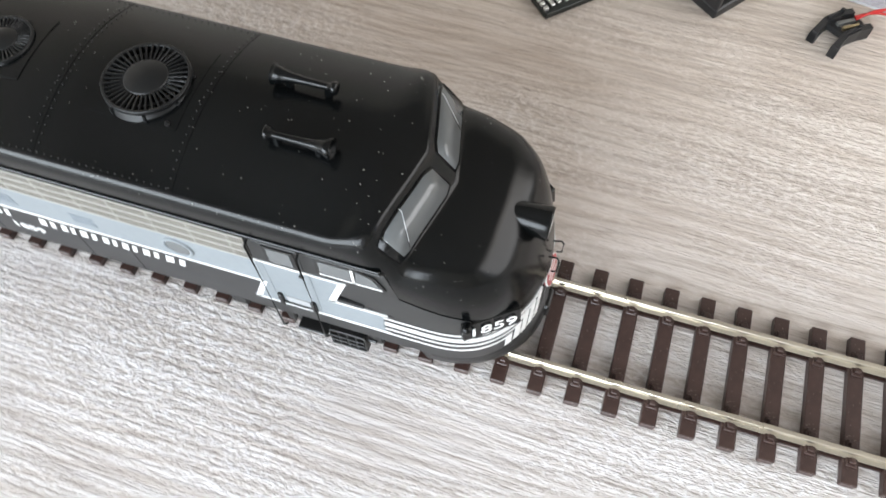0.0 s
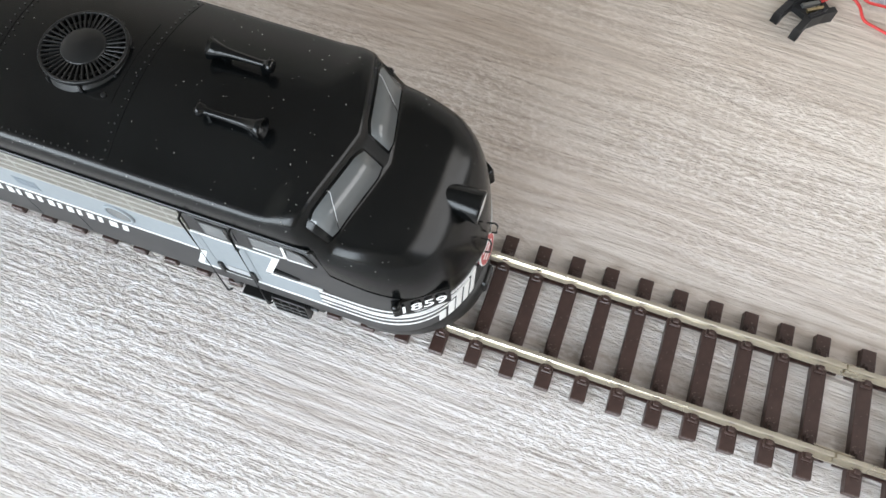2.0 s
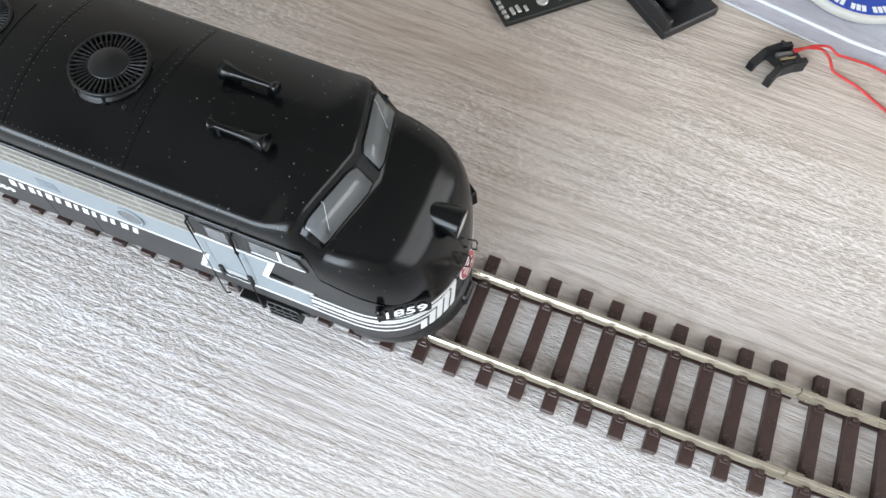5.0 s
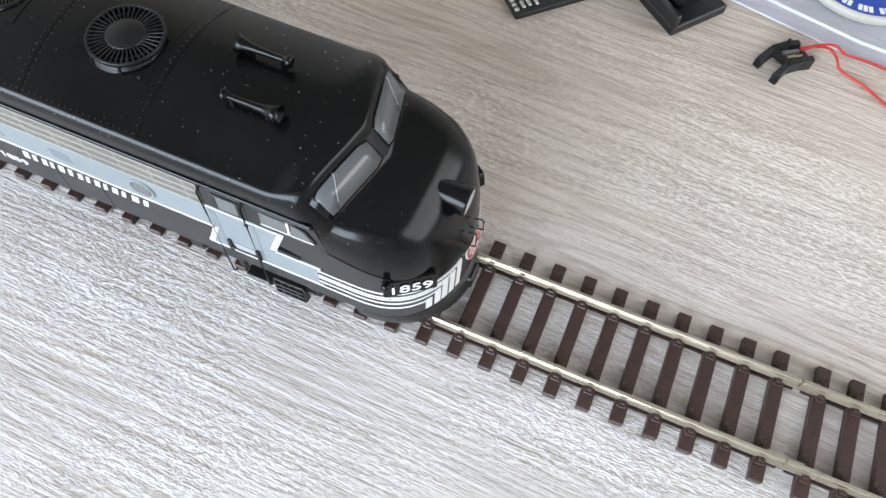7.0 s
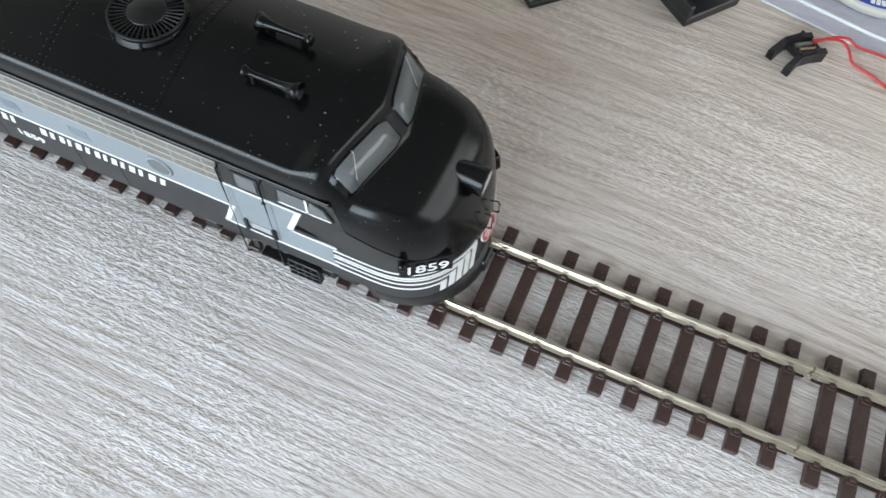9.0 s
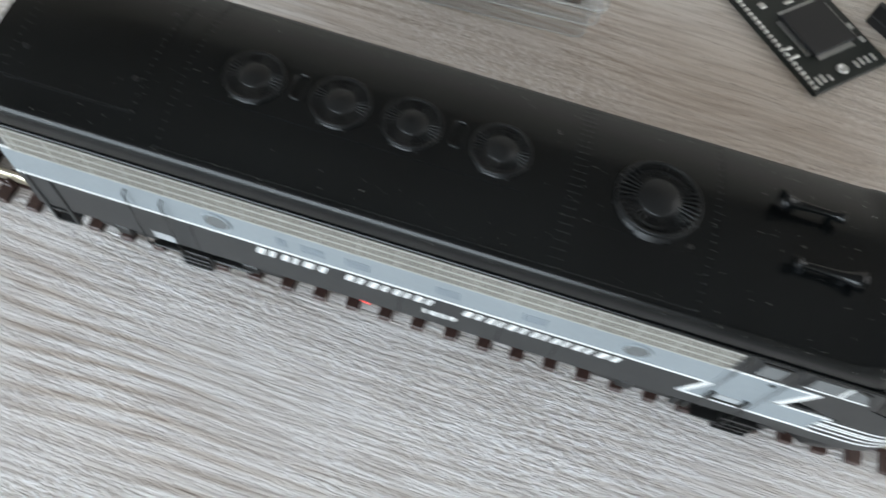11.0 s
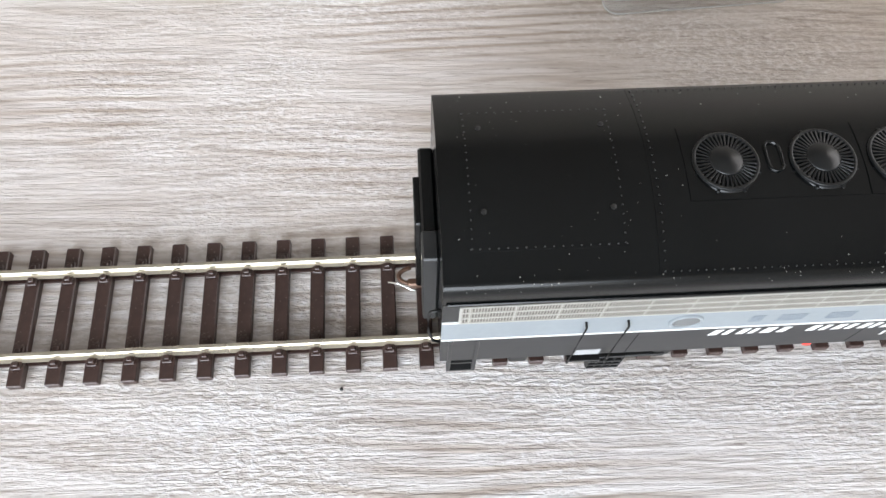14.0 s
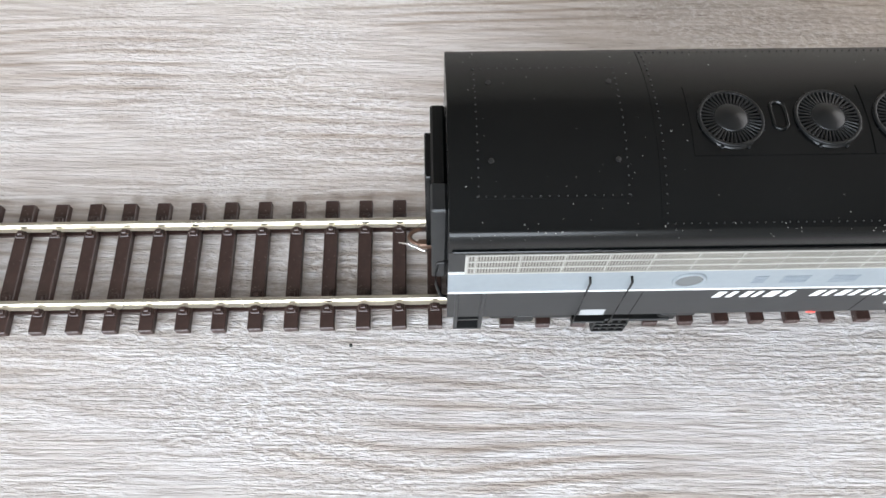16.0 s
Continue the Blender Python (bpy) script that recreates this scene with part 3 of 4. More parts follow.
def roof_fan(x, r, h, FY=-0.3):
    wall = ((r + 0.55, -1.2), (r + 0.55, -0.35), (r + 0.3, -0.2), (r + 0.3, h * 0.3), (r + 0.12, h * 0.36), (r + 0.12, h * 0.62), (r + 0.2, h * 0.66), (r + 0.2, h * 0.9), (r + 0.08, h), (r - 0.22, h), (r - 0.3, h - 0.1), (r - 0.32, -0.4))
    fan = part("roof_fan", lathe(bmesh.new(), wall, (x, FY, ZT), n=48), FAN_BLACK, loco, "round black roof fan", True)
    part("well", lathe(bmesh.new(), ((r - 0.2, h - 1.7), (0, h - 1.7)), (x, FY, ZT), n=32), PIT, fan)
    part("inner_ring", lathe(bmesh.new(), ((r * 0.8, h - 0.75), (r * 0.8, h - 0.45), (r * 0.74, h - 0.45), (r * 0.74, h - 0.75)), (x, FY, ZT), n=40), FAN_BLACK, fan, "", True)
    bl = bmesh.new()
    box(bl, r * 0.45, r - 0.2, -0.15, 0.15, -0.5, 0.0, bevel=0.05)
    first = part("blade", bl, FAN_BLACK, fan)
    count = 40
    for i in range(count):
        b = first if i == 0 else new("blade", first.data)
        b.parent = fan
        b.matrix_local = pose(x * MM, FY * MM, (ZT + h - 0.03) * MM, 8, 0, 360 * i / count)
    for k in range(8):
        a = 2 * math.pi * (k + 0.5) / 8
        lug = boxed(-0.28, 0.28, -0.22, 0.22, -0.4, h * 0.55, bevel=0.08)
        ob = part("lug", lug, FAN_BLACK, fan)
        ob.matrix_local = pose((x + (r + 0.35) * math.cos(a)) * MM, (FY + (r + 0.35) * math.sin(a)) * MM, ZT * MM, 0, 0, math.degrees(a))
    dome = ((r * 0.52, h - 0.8), (r * 0.52, h - 0.02), (r * 0.49, h + 0.1), (r * 0.36, h + 0.34), (r * 0.2, h + 0.56), (r * 0.06, h + 0.68), (0, h + 0.69))
    part("hub_dome", lathe(bmesh.new(), dome, (x, FY, ZT), n=32), FAN_BLACK, fan, "smooth conical hub", True)
    return fan


for x in (51.6, 66.0, 77.8, 92.4):
    roof_fan(x, 4.7, 1.05)
roof_fan(117.9, 6.55, 1.5, -0.9)
for x in (58.9, 85.2):
    bm = bmesh.new()
    lathe(bm, ((1.35, -0.5), (1.3, 0.8), (1.15, 1.0), (0.9, 0.9), (0.85, -0.3)), (0, 0, 0), n=20)
    for v in bm.verts:
        v.co.y += math.copysign(1.4 * MM, v.co.y) if abs(v.co.y) > 1e-6 else 0
        v.co += Vector((x, 0.3, ZT)) * MM
    slot = part("exhaust_slot", bm, BLACK, loco, "oval black exhaust stack", True)
    part("opening", boxed(x - 0.83, x + 0.83, -1.6, 2.2, ZT - 0.3, ZT + 0.25), PIT, slot)


def roof_strip(x0, x1, ya, yb, lift, thick, n=10):
    """A thin plate that follows the roof's curve."""
    bm = bmesh.new()
    rows = []
    for k in range(n + 1):
        y = ya + (yb - ya) * k / n
        z = roof_z(y) + lift
        rows.append([bm.verts.new(Vector(p) * MM) for p in ((x0, y, z), (x1, y, z), (x1, y, z + thick), (x0, y, z + thick))])
    for a, b in zip(rows, rows[1:]):
        for i in range(4):
            bm.faces.new((a[i], a[(i + 1) % 4], b[(i + 1) % 4], b[i]))
    bm.faces.new(rows[0])
    bm.faces.new(rows[-1])
    bmesh.ops.recalc_face_normals(bm, faces=bm.faces)
    return bm


part("roof_hatch", roof_strip(13.6, 36.2, -12.0, 11.2, -0.2, 0.29, 48), BLACK, loco, "riveted roof hatch panel")
for x in (45.6, 72.1):
    part("fan_base", roof_strip(x, x + 26.2, -6.2, 6.2, -0.2, 0.34, 24), BLACK, loco, "raised square base of the roof fans")
part("fan_base", roof_strip(109.6, 125.6, -7.8, 7.8, -0.2, 0.27, 32), BLACK, loco, "raised square base of the roof fan")
for x in (40.3, 104.9, 127.8):
    part("roof_seam", roof_strip(x, x + 0.25, -16.0, 16.0, -0.2, 0.28, 40), BLACK, loco)

# rivet heads, one mesh copied
rivet_bm = bmesh.new()
spots = []
for k in range(18):
    y = -11.6 + 22.4 * k / 17
    spots += [(14.1, y), (35.7, y)]
    spots += [(13.9 + 22.0 * k / 17, -11.7), (13.9 + 22.0 * k / 17, 10.9)]
for k in range(25):
    y = -15.5 + 31.0 * k / 24
    spots += [(41.1, y), (104.4, y), (105.7, y), (127.4, y)]
for k in range(74):
    spots += [(41 + k * 1.18, -15.6), (41 + k * 1.18, 15.6)]
for x, y in spots:
    m = Matrix.Translation(Vector((x, y, roof_z(y) + 0.14)) * MM)
    bmesh.ops.create_icosphere(rivet_bm, subdivisions=1, radius=0.135 * MM, matrix=m)
tagged(part("rivets", rivet_bm, DARK_GREY, loco, "rows of tiny rivet heads"), kind="stuff")
bolt = part("lifting_eye", lathe(bmesh.new(), ((0.7, -0.2), (0.7, 0.25), (0.4, 0.5), (0.3, 0.2), (0, 0.2)), (37.9, 0, ZT), n=14), UNDER, loco)
for x, y in ((16.2, 7.5), (34.6, 7.5), (16.0, -6.6), (34.4, -6.6), (124, -6.9)):
    part("lifting_ring", lathe(bmesh.new(), ((0.42, -0.1), (0.42, 0.3), (0.2, 0.4), (0, 0.4)), (x, y, roof_z(y)), n=10), UNDER, loco)

# horns: one with its bell to the front, one to the rear
def horn(x0, x1, y):
    z = roof_z(y) + 1.85
    d = 1 if x1 > x0 else -1
    ln = abs(x1 - x0)
    h = part("horn", lathe(bmesh.new(), ((0, 0), (0.95, 0), (1.05, 0.3), (1.05, 0.75), (0.7, 1.0), (0.55, 1.6), (0.62, ln * 0.5), (0.8, ln * 0.72), (1.15, ln * 0.88), (1.75, ln), (1.55, ln), (0.6, ln * 0.85), (0, ln * 0.8)), (x0, y, z), (d, 0, 0), 20), BLACK, loco, "black trumpet air horn", True)
    for q in (0.16, 0.78):
        x = x0 + (x1 - x0) * q
        part("horn_foot", rod(bmesh.new(), (x, y, z - 2.6), (x, y, z), 0.7, 0.5), BLACK, h)


horn(146.4, 136.3, 4.9)
horn(139.2, 149.6, -5.4)

# windscreens in the slanting cab front
def screen(s):
    def on(x, y):
        v = lerp(x, VEE) * (abs(y) / HW) ** 1.12
        return Vector((x - v, s * abs(y), 0))

    lo, hi = (166.0, 44.0), (162.75, 47.95)
    rows = []
    for k in range(9):
        t = k / 8
        y = 1.5 + (14.9 - 1.5) * t
        w, n = HW, 1.9
        row = []
        for x, end in ((lo[0], 0), (hi[0], 1)):
            xx = x
            top, zs = lerp(xx, TOPS), lerp(xx, SPRING)
            z = zs + (top - zs) * max(0.0, 1 - (y / half_width(xx)) ** lerp(xx, POWER)) ** (1 / lerp(xx, POWER))
            nrm = Vector((0.72, 0, 0.69))
            row.append((on(xx, y) + Vector((0, 0, z)), nrm))
        rows.append(row)
    return rows


for s in (-1, 1):
    rows = screen(s)
    for name, mat, grow, lift in (("windscreen_frame", BLACK, 0.35, 0.12), ("windscreen", GLASS_GREY, 0.0, 0.2)):
        bm = bmesh.new()
        lows, highs = [], []
        n = len(rows)
        for k, ((a, na), (b, nb)) in enumerate(rows):
            d = (b - a).normalized()
            pinch = 0.55 if k in (0, n - 1) else 0.0
            dy = Vector((0, 0, 0))
            if k == 0:
                dy = Vector((0, -s * grow, 0))
            if k == n - 1:
                dy = Vector((0, s * grow, 0))
            lows.append(a + d * (pinch - grow) + na * lift + dy)
            highs.append(b - d * (pinch - grow) + nb * lift + dy)
        va = [bm.verts.new(p * MM) for p in lows]
        vb = [bm.verts.new(p * MM) for p in highs]
        for k in range(n - 1):
            bm.faces.new((va[k], va[k + 1], vb[k + 1], vb[k]))
        g = bmesh.ops.extrude_face_region(bm, geom=list(bm.faces))
        bmesh.ops.translate(bm, verts=[v for v in g["geom"] if isinstance(v, bmesh.types.BMVert)], vec=Vector((-0.3, 0, -0.3)) * MM)
        bmesh.ops.recalc_face_normals(bm, faces=bm.faces)
        ob = part(name, bm, mat, loco, "grey reflecting windscreen pane" if mat is GLASS_GREY else "", True)
    # wiper
    a, b = (rows[5][1][0], rows[7][0][0]) if s < 0 else (rows[6][1][0], rows[4][0][0])
    mid = b + (a - b) * 0.25
    part("wiper", tube(bmesh.new(), (a + Vector((0.2, 0, 0.9)), a + Vector((0.6, 0, 0.5)), mid + Vector((0.5, 0, 0.5))), 0.07, 6), SILVER, loco, "thin bright wiper arm")
    part("wiper_blade", tube(bmesh.new(), (mid + Vector((0.42, 0, 0.5)) + (a - b) * 0.28, mid + Vector((0.42, 0, 0.45)) - (a - b) * 0.2), 0.09, 6), UNDER, loco, "thin dark wiper blade")

# headlight bulge on the nose
lamp = part("headlight", lathe(bmesh.new(), ((1.6, -8.0), (2.2, -5.8), (2.5, -3.6), (2.65, -1.8), (2.75, -0.2), (2.65, 0.15), (2.4, 0.05)), (181.2, 0, 38.6), (1, 0, -0.03), 32), BLACK, loco, "round black headlight housing", True)
part("lens", lathe(bmesh.new(), ((2.45, 0.0), (2.2, 0.15), (1.2, 0.26), (0, 0.3)), (181.2, 0, 38.6), (1, 0, -0.03), 32), LENS_M, lamp, "clear headlight lens", True)


def nose_ribbon(z, h, x0, x1, s, out=0.12, rise=None, n=30):
    """A thin stripe round the nose at height z."""
    bm = bmesh.new()
    rows = []
    for k in range(n + 1):
        a = k / n
        x = x0 + (x1 - x0) * (1 - (1 - a) ** 2.2)
        w = half_width(x)
        e = 0.02
        dw = (half_width(min(XN, x + e)) - half_width(x - e)) / (2 * e)
        nrm = Vector((-dw, 1, 0)).normalized()
        p = Vector((x, s * w, 0)) + Vector((nrm.x, s * nrm.y, 0)) * out
        q = Vector((x, s * w, 0)) - Vector((nrm.x, s * nrm.y, 0)) * 0.2
        rows.append([bm.verts.new(v * MM) for v in (p + Vector((0, 0, z)), p + Vector((0, 0, z + h)), q + Vector((0, 0, z + h)), q + Vector((0, 0, z)))])
    for a, b in zip(rows, rows[1:]):
        for i in range(4):
            bm.faces.new((a[i], a[(i + 1) % 4], b[(i + 1) % 4], b[i]))
    bm.faces.new(rows[0])
    bm.faces.new(rows[-1])
    bmesh.ops.recalc_face_normals(bm, faces=bm.faces)
    return bm


ENDS = (182.4, 181.9, 181.25, 180.5, 179.5)
for s in (-1, 1):
    part("nose_panel", nose_ribbon(ZB, 9.0, 161.3, 182.9, s, 0.07), DARK_GREY, loco, "dark grey nose side")
    for k in range(5):
        z = 26.2 - k * 1.7 if k < 4 else 19.1
        part("nose_stripe", nose_ribbon(z - 1.2 if z > 24 else z - 0.4, 0.55, 159.0, ENDS[k], s, 0.16), WHITE, loco)
        xe = ENDS[k]
        part("chevron", nose_ribbon(15.3, z - (1.2 if z > 24 else 0.4) + 0.75 - 15.3, xe - 0.3 - 0.12 * k, xe + 0.02, s, 0.18, n=3), WHITE, loco)
    # dark grey flank of the nose, up to its shoulder
    bm = bmesh.new()
    grid = []
    for i in range(15):
        x = 161.0 + 12.5 * i / 14
        row = []
        for k in range(13):
            z = 21.0 + (35.8 - 0.36 * (x - 161.0) - 21.0) * k / 12
            lo_u, hi_u = 0.05, 1.0
            for _ in range(22):
                mid_u = (lo_u + hi_u) / 2
                lo_u, hi_u = (mid_u, hi_u) if skin(x, mid_u).z > z else (lo_u, mid_u)
            p = skin(x, s * lo_u)
            row.append(bm.verts.new((p + Vector((0.03, s * 0.1, 0))) * MM))
        grid.append(row)
    for a, b in zip(grid, grid[1:]):
        for k in range(12):
            bm.faces.new((a[k], a[k + 1], b[k + 1], b[k]))
    bmesh.ops.recalc_face_normals(bm, faces=bm.faces)
    part("nose_flank", bm, DARK_GREY, loco, "dark grey flank of the nose", True)
    # number board with the road number
    A = Vector((172.8, s * 17.75, 0))
    B = Vector((180.7, s * 11.85, 0))
    t = (B - A).normalized()
    out = Vector((abs(t.y), s * abs(t.x), 0))
    bm = bmesh.new()
    pts = [A + out * 0.1, B + out * 0.1, B - out * 3.0, A - out * 3.0]
    lo = [bm.verts.new((p + Vector((0, 0, 26.3))) * MM) for p in pts]
    hi = [bm.verts.new((p + Vector((0, 0, 30.9)) - out * 0.7 * (1 if i < 2 else 0)) * MM) for i, p in enumerate(pts)]
    bm.faces.new(lo)
    bm.faces.new(hi)
    for i in range(4):
        bm.faces.new((lo[i], lo[(i + 1) % 4], hi[(i + 1) % 4], hi[i]))
    bmesh.ops.recalc_face_normals(bm, faces=bm.faces)
    bmesh.ops.bevel(bm, geom=list(bm.edges), offset=0.25 * MM, segments=1, affect="EDGES")
    board = part("number_board", bm, BLACK, loco, "black number board with white road number")
    mid = (A + B) / 2 + out * 0.1 + Vector((0, 0, 27.4))
    xa = (t if s < 0 else -t)
    za = Vector(out)
    ya = za.cross(xa)
    m = Matrix((xa, ya, za)).transposed().to_4x4()
    m.translation = mid * MM
    writing("1859", 3.4, m @ pose(0, 0, 0, -5), WHITE, board, "number", 1.24, 0.008)
    part("marker_lamp", lathe(bmesh.new(), ((0.75, -1.2), (0.75, 0.3), (0.6, 0.5), (0.3, 0.62), (0, 0.66)), (A.x + 0.4, A.y - s * 0.2, 31.0), (0.2, s * 0.9, 0.5), 14), BLACK, loco, "small black marker lamp", True)
    lampn = part("class_lamp", lathe(bmesh.new(), ((0.95, -1.5), (0.95, 0.2), (0.75, 0.35), (0.75, 0.2)), (175.9, s * 13.5, 33.9), (0.55, s * 0.75, 0.45), 18), BLACK, loco, "small round class lamp", True)
    part("lens", lathe(bmesh.new(), ((0.76, 0.2), (0.5, 0.42), (0, 0.5)), (175.9, s * 13.5, 33.9), (0.55, s * 0.75, 0.45), 18), GLASS_GREY, lampn, "", True)

# red oval herald on the nose, plain bars for its lettering
RED = speckled("herald_red", (0.40, 0.09, 0.09), 0.5, 0.2)
LEAN = pose(183.1 * MM, 0, 24.0 * MM, 0, -20, 0) @ Matrix.Diagonal((1, 0.95, 0.6, 1))
herald = part("herald", lathe(bmesh.new(), ((3.25, -0.8), (3.25, 0.12), (0, 0.12)), (0, 0, 0), (1, 0, 0), 32), RED, loco, "red oval herald with pale marks")
herald.data.transform(LEAN)
for k in range(3):
    bar = part("herald_bar", boxed(0.1, 0.2, -2.2 + (k != 1) * 0.5, 2.2 - (k != 1) * 0.5, -1.75 + k * 1.5, -1.25 + k * 1.5), WHITE, herald)
    bar.data.transform(LEAN)
rim = part("herald_rim", lathe(bmesh.new(), ((3.33, -0.2), (3.33, 0.14), (3.2, 0.14)), (0, 0, 0), (1, 0, 0), 32), WHITE, herald)
rim.data.transform(LEAN)
part("grab_iron", tube(bmesh.new(), ((182.2, 1.5, 31), (183.6, 1.6, 31.4), (184.0, 1.7, 30.6), (184.0, 1.9, 27.4), (183.2, 1.9, 27)), 0.17, 6), UNDER, loco, "thin wire grab iron", True)
part("grab_iron", tube(bmesh.new(), ((182.2, -1.5, 31), (183.6, -1.6, 31.4), (184.0, -1.7, 30.6), (184.0, -1.9, 27.4), (183.2, -1.9, 27)), 0.17, 6), UNDER, loco, "thin wire grab iron", True)

# pilot, front coupler and underframe
bm = bmesh.new()
rows = []
for k in range(25):
    a = math.pi * (k / 24 - 0.5)
    for_x = 166 + 17.6 * math.cos(a) ** 0.85
    y = 15.4 * math.sin(a)
    rows.append([bm.verts.new(Vector(p) * MM) for p in ((for_x - 0.6, y * 0.97, 5.2), (for_x + 0.5, y, 8.5), (for_x, y * 1.02, ZB + 0.2), (for_x - 2.5, y * 0.9, ZB + 0.2), (for_x - 3, y * 0.88, 5.2))])
for a, b in zip(rows, rows[1:]):
    for i in range(5):
        bm.faces.new((a[i], a[(i + 1) % 5], b[(i + 1) % 5], b[i]))
bm.faces.new(rows[0])
bm.faces.new(rows[-1])
bmesh.ops.recalc_face_normals(bm, faces=bm.faces)
part("pilot", bm, UNDER, loco, "rounded black front pilot", True)
part("coupler_pocket", boxed(180, 184.6, -2.2, 2.2, 9, 13, bevel=0.4), UNDER, loco)
part("underframe", boxed(X0 + 1, 166, -14.5, 14.5, 8.5, 16), UNDER, loco)
part("fuel_tank", boxed(70, 108, -13, 13, 6.2, 14, bevel=1.5, seg=2), UNDER, loco)
for cx in (38, 142):
    truck = part("truck", boxed(cx - 21, cx + 21, -11.2, 11.2, 5.6, 9.5, bevel=0.6), UNDER, loco, "black power truck")
    for s in (-1, 1):
        part("side_frame", boxed(cx - 20, cx + 20, min(s * 12.2, s * 14.6), max(s * 12.2, s * 14.6), 6.0, 11.0, bevel=0.5), UNDER, truck)
        for dx in (-13.5, 13.5):
            part("wheel", lathe(bmesh.new(), ((0, -1.3), (5.6, -1.3), (5.8, -1.0), (5.2, -0.8), (5.2, 1.2), (4.4, 1.3), (0, 1.0)), (cx + dx, s * 8.7, 5.2 + RAIL_H), (0, s, 0), 28), RAIL_METAL, truck, "metal wheel")
            part("axle_box", boxed(cx + dx - 1.8, cx + dx + 1.8, min(s * 13.8, s * 15.8), max(s * 13.8, s * 15.8), 7.4, 10.8, bevel=0.4), UNDER, truck)
        for k in range(4):
            part("spring", boxed(cx - 4 + k * 2.3, cx - 2.4 + k * 2.3, min(s * 14.2, s * 15.6), max(s * 14.2, s * 15.6), 6.6, 10.2, bevel=0.2), UNDER, truck)
        part("brake_bar", boxed(cx + 3, cx + 14, min(s * 14.5, s * 16.2), max(s * 14.5, s * 16.2), 8.0, 8.8, bevel=0.2), UNDER, truck)
LED = material("red_lamp_glow", (0.8, 0.05, 0.04), 0.4)
bsdf(LED).inputs["Emission Color"].default_value = (1.0, 0.08, 0.06, 1)
bsdf(LED).inputs["Emission Strength"].default_value = 1.0
part("tail_led", boxed(75.2, 76.9, -HW - 0.2, -HW + 1.0, 14.2, 14.85, bevel=0.2), LED, loco, "small glowing red lamp")

# rear diaphragm, door and coupler
part("diaphragm", boxed(7.3, X0, -8.2, 12.2, 13, 38.5, bevel=0.4), BLACK, loco, "black rear gangway frame")
part("diaphragm_plate", boxed(6.3, 7.4, -1.6, 7.2, 12, 37.5, bevel=0.2), BLACK, loco)
part("diaphragm_block", boxed(7.2, X0, -8.6, -3.4, 13, 39, bevel=0.3), DARK_GREY, loco)
COPPER = speckled("copper_wire", (0.13, 0.075, 0.05), 0.4, 0.2, metal=0.5)
hook = [(7.0 - 3.6 * math.sin(a) - 0.4, 1.6 - 1.8 * math.cos(a), 9.6) for a in [0.2 + 2.6 * k / 12 for k in range(13)]]
part("coupler_loop", tube(bmesh.new(), hook, 0.45, 8), COPPER, loco, "dark copper brown coupler loop", True)
part("coupler_bar", boxed(4.6, 8.5, -0.6, 0.9, 8.4, 10.2, bevel=0.3), COPPER, loco)
part("coupler_pin", tube(bmesh.new(), ((0.8, 1.0, 8.2), (3.0, 0.6, 8.3), (5.4, -0.8, 8.4), (6.6, -0.9, 8.5)), 0.22, 6), CHROME, loco, "thin bright uncoupling wire", True)
part("hose", tube(bmesh.new(), ((9.8, -14.5, 33), (8.2, -14.6, 32.6), (7.9, -14.6, 30), (7.9, -14.7, 24), (8.6, -15, 20), (9.9, -15.2, 19.5)), 0.28, 6), UNDER, loco, "thin black end handrail", True)

# dust flecks lying on the roof and nose
rng = random.Random(7)
dust_bm = bmesh.new()
for k in range(450):
    x, u = rng.uniform(12, 178), rng.uniform(-0.5, 0.5)
    if 45 < x < 100 and abs(u) < 0.25 or 110 < x < 125 and abs(u) < 0.28:
        continue
    p = skin(x, u) + Vector((0, 0, 0.06))
    r = rng.choice((0.04, 0.05, 0.06, 0.09))
    m = Matrix.Translation(p * MM) @ pose(0, 0, 0, 0, 0, rng.uniform(0, 180)) @ Matrix.Diagonal((r * MM * rng.uniform(1, 2.2), r * MM, 0.05 * MM, 1))
    bmesh.ops.create_icosphere(dust_bm, subdivisions=1, radius=1.0, matrix=m)
tagged(part("dust", dust_bm, DUST_M, loco, "pale dust flecks on the black paint"), kind="stuff")

# ---- things on the table ----
def flat(name, outline, z0, z1, mat, parent, label=""):
    """A flat plate with its outline in x and y, mm."""
    bm = bmesh.new()
    a = [bm.verts.new(Vector((x, y, z0)) * MM) for x, y in outline]
    b = [bm.verts.new(Vector((x, y, z1)) * MM) for x, y in outline]
    bm.faces.new(a)
    bm.faces.new(b)
    for i in range(len(a)):
        j = (i + 1) % len(a)
        bm.faces.new((a[i], a[j], b[j], b[i]))
    bmesh.ops.recalc_face_normals(bm, faces=bm.faces)
    return part(name, bm, mat, parent, label)


def clear_plastic(name, colour, rough, alpha):
    m = material(name, colour, rough)
    bsdf(m).inputs["Alpha"].default_value = alpha
    v = coords(m)
    bump(m, noise_tex(m, v, 120, 3), 0.15, 0.001)
    return m


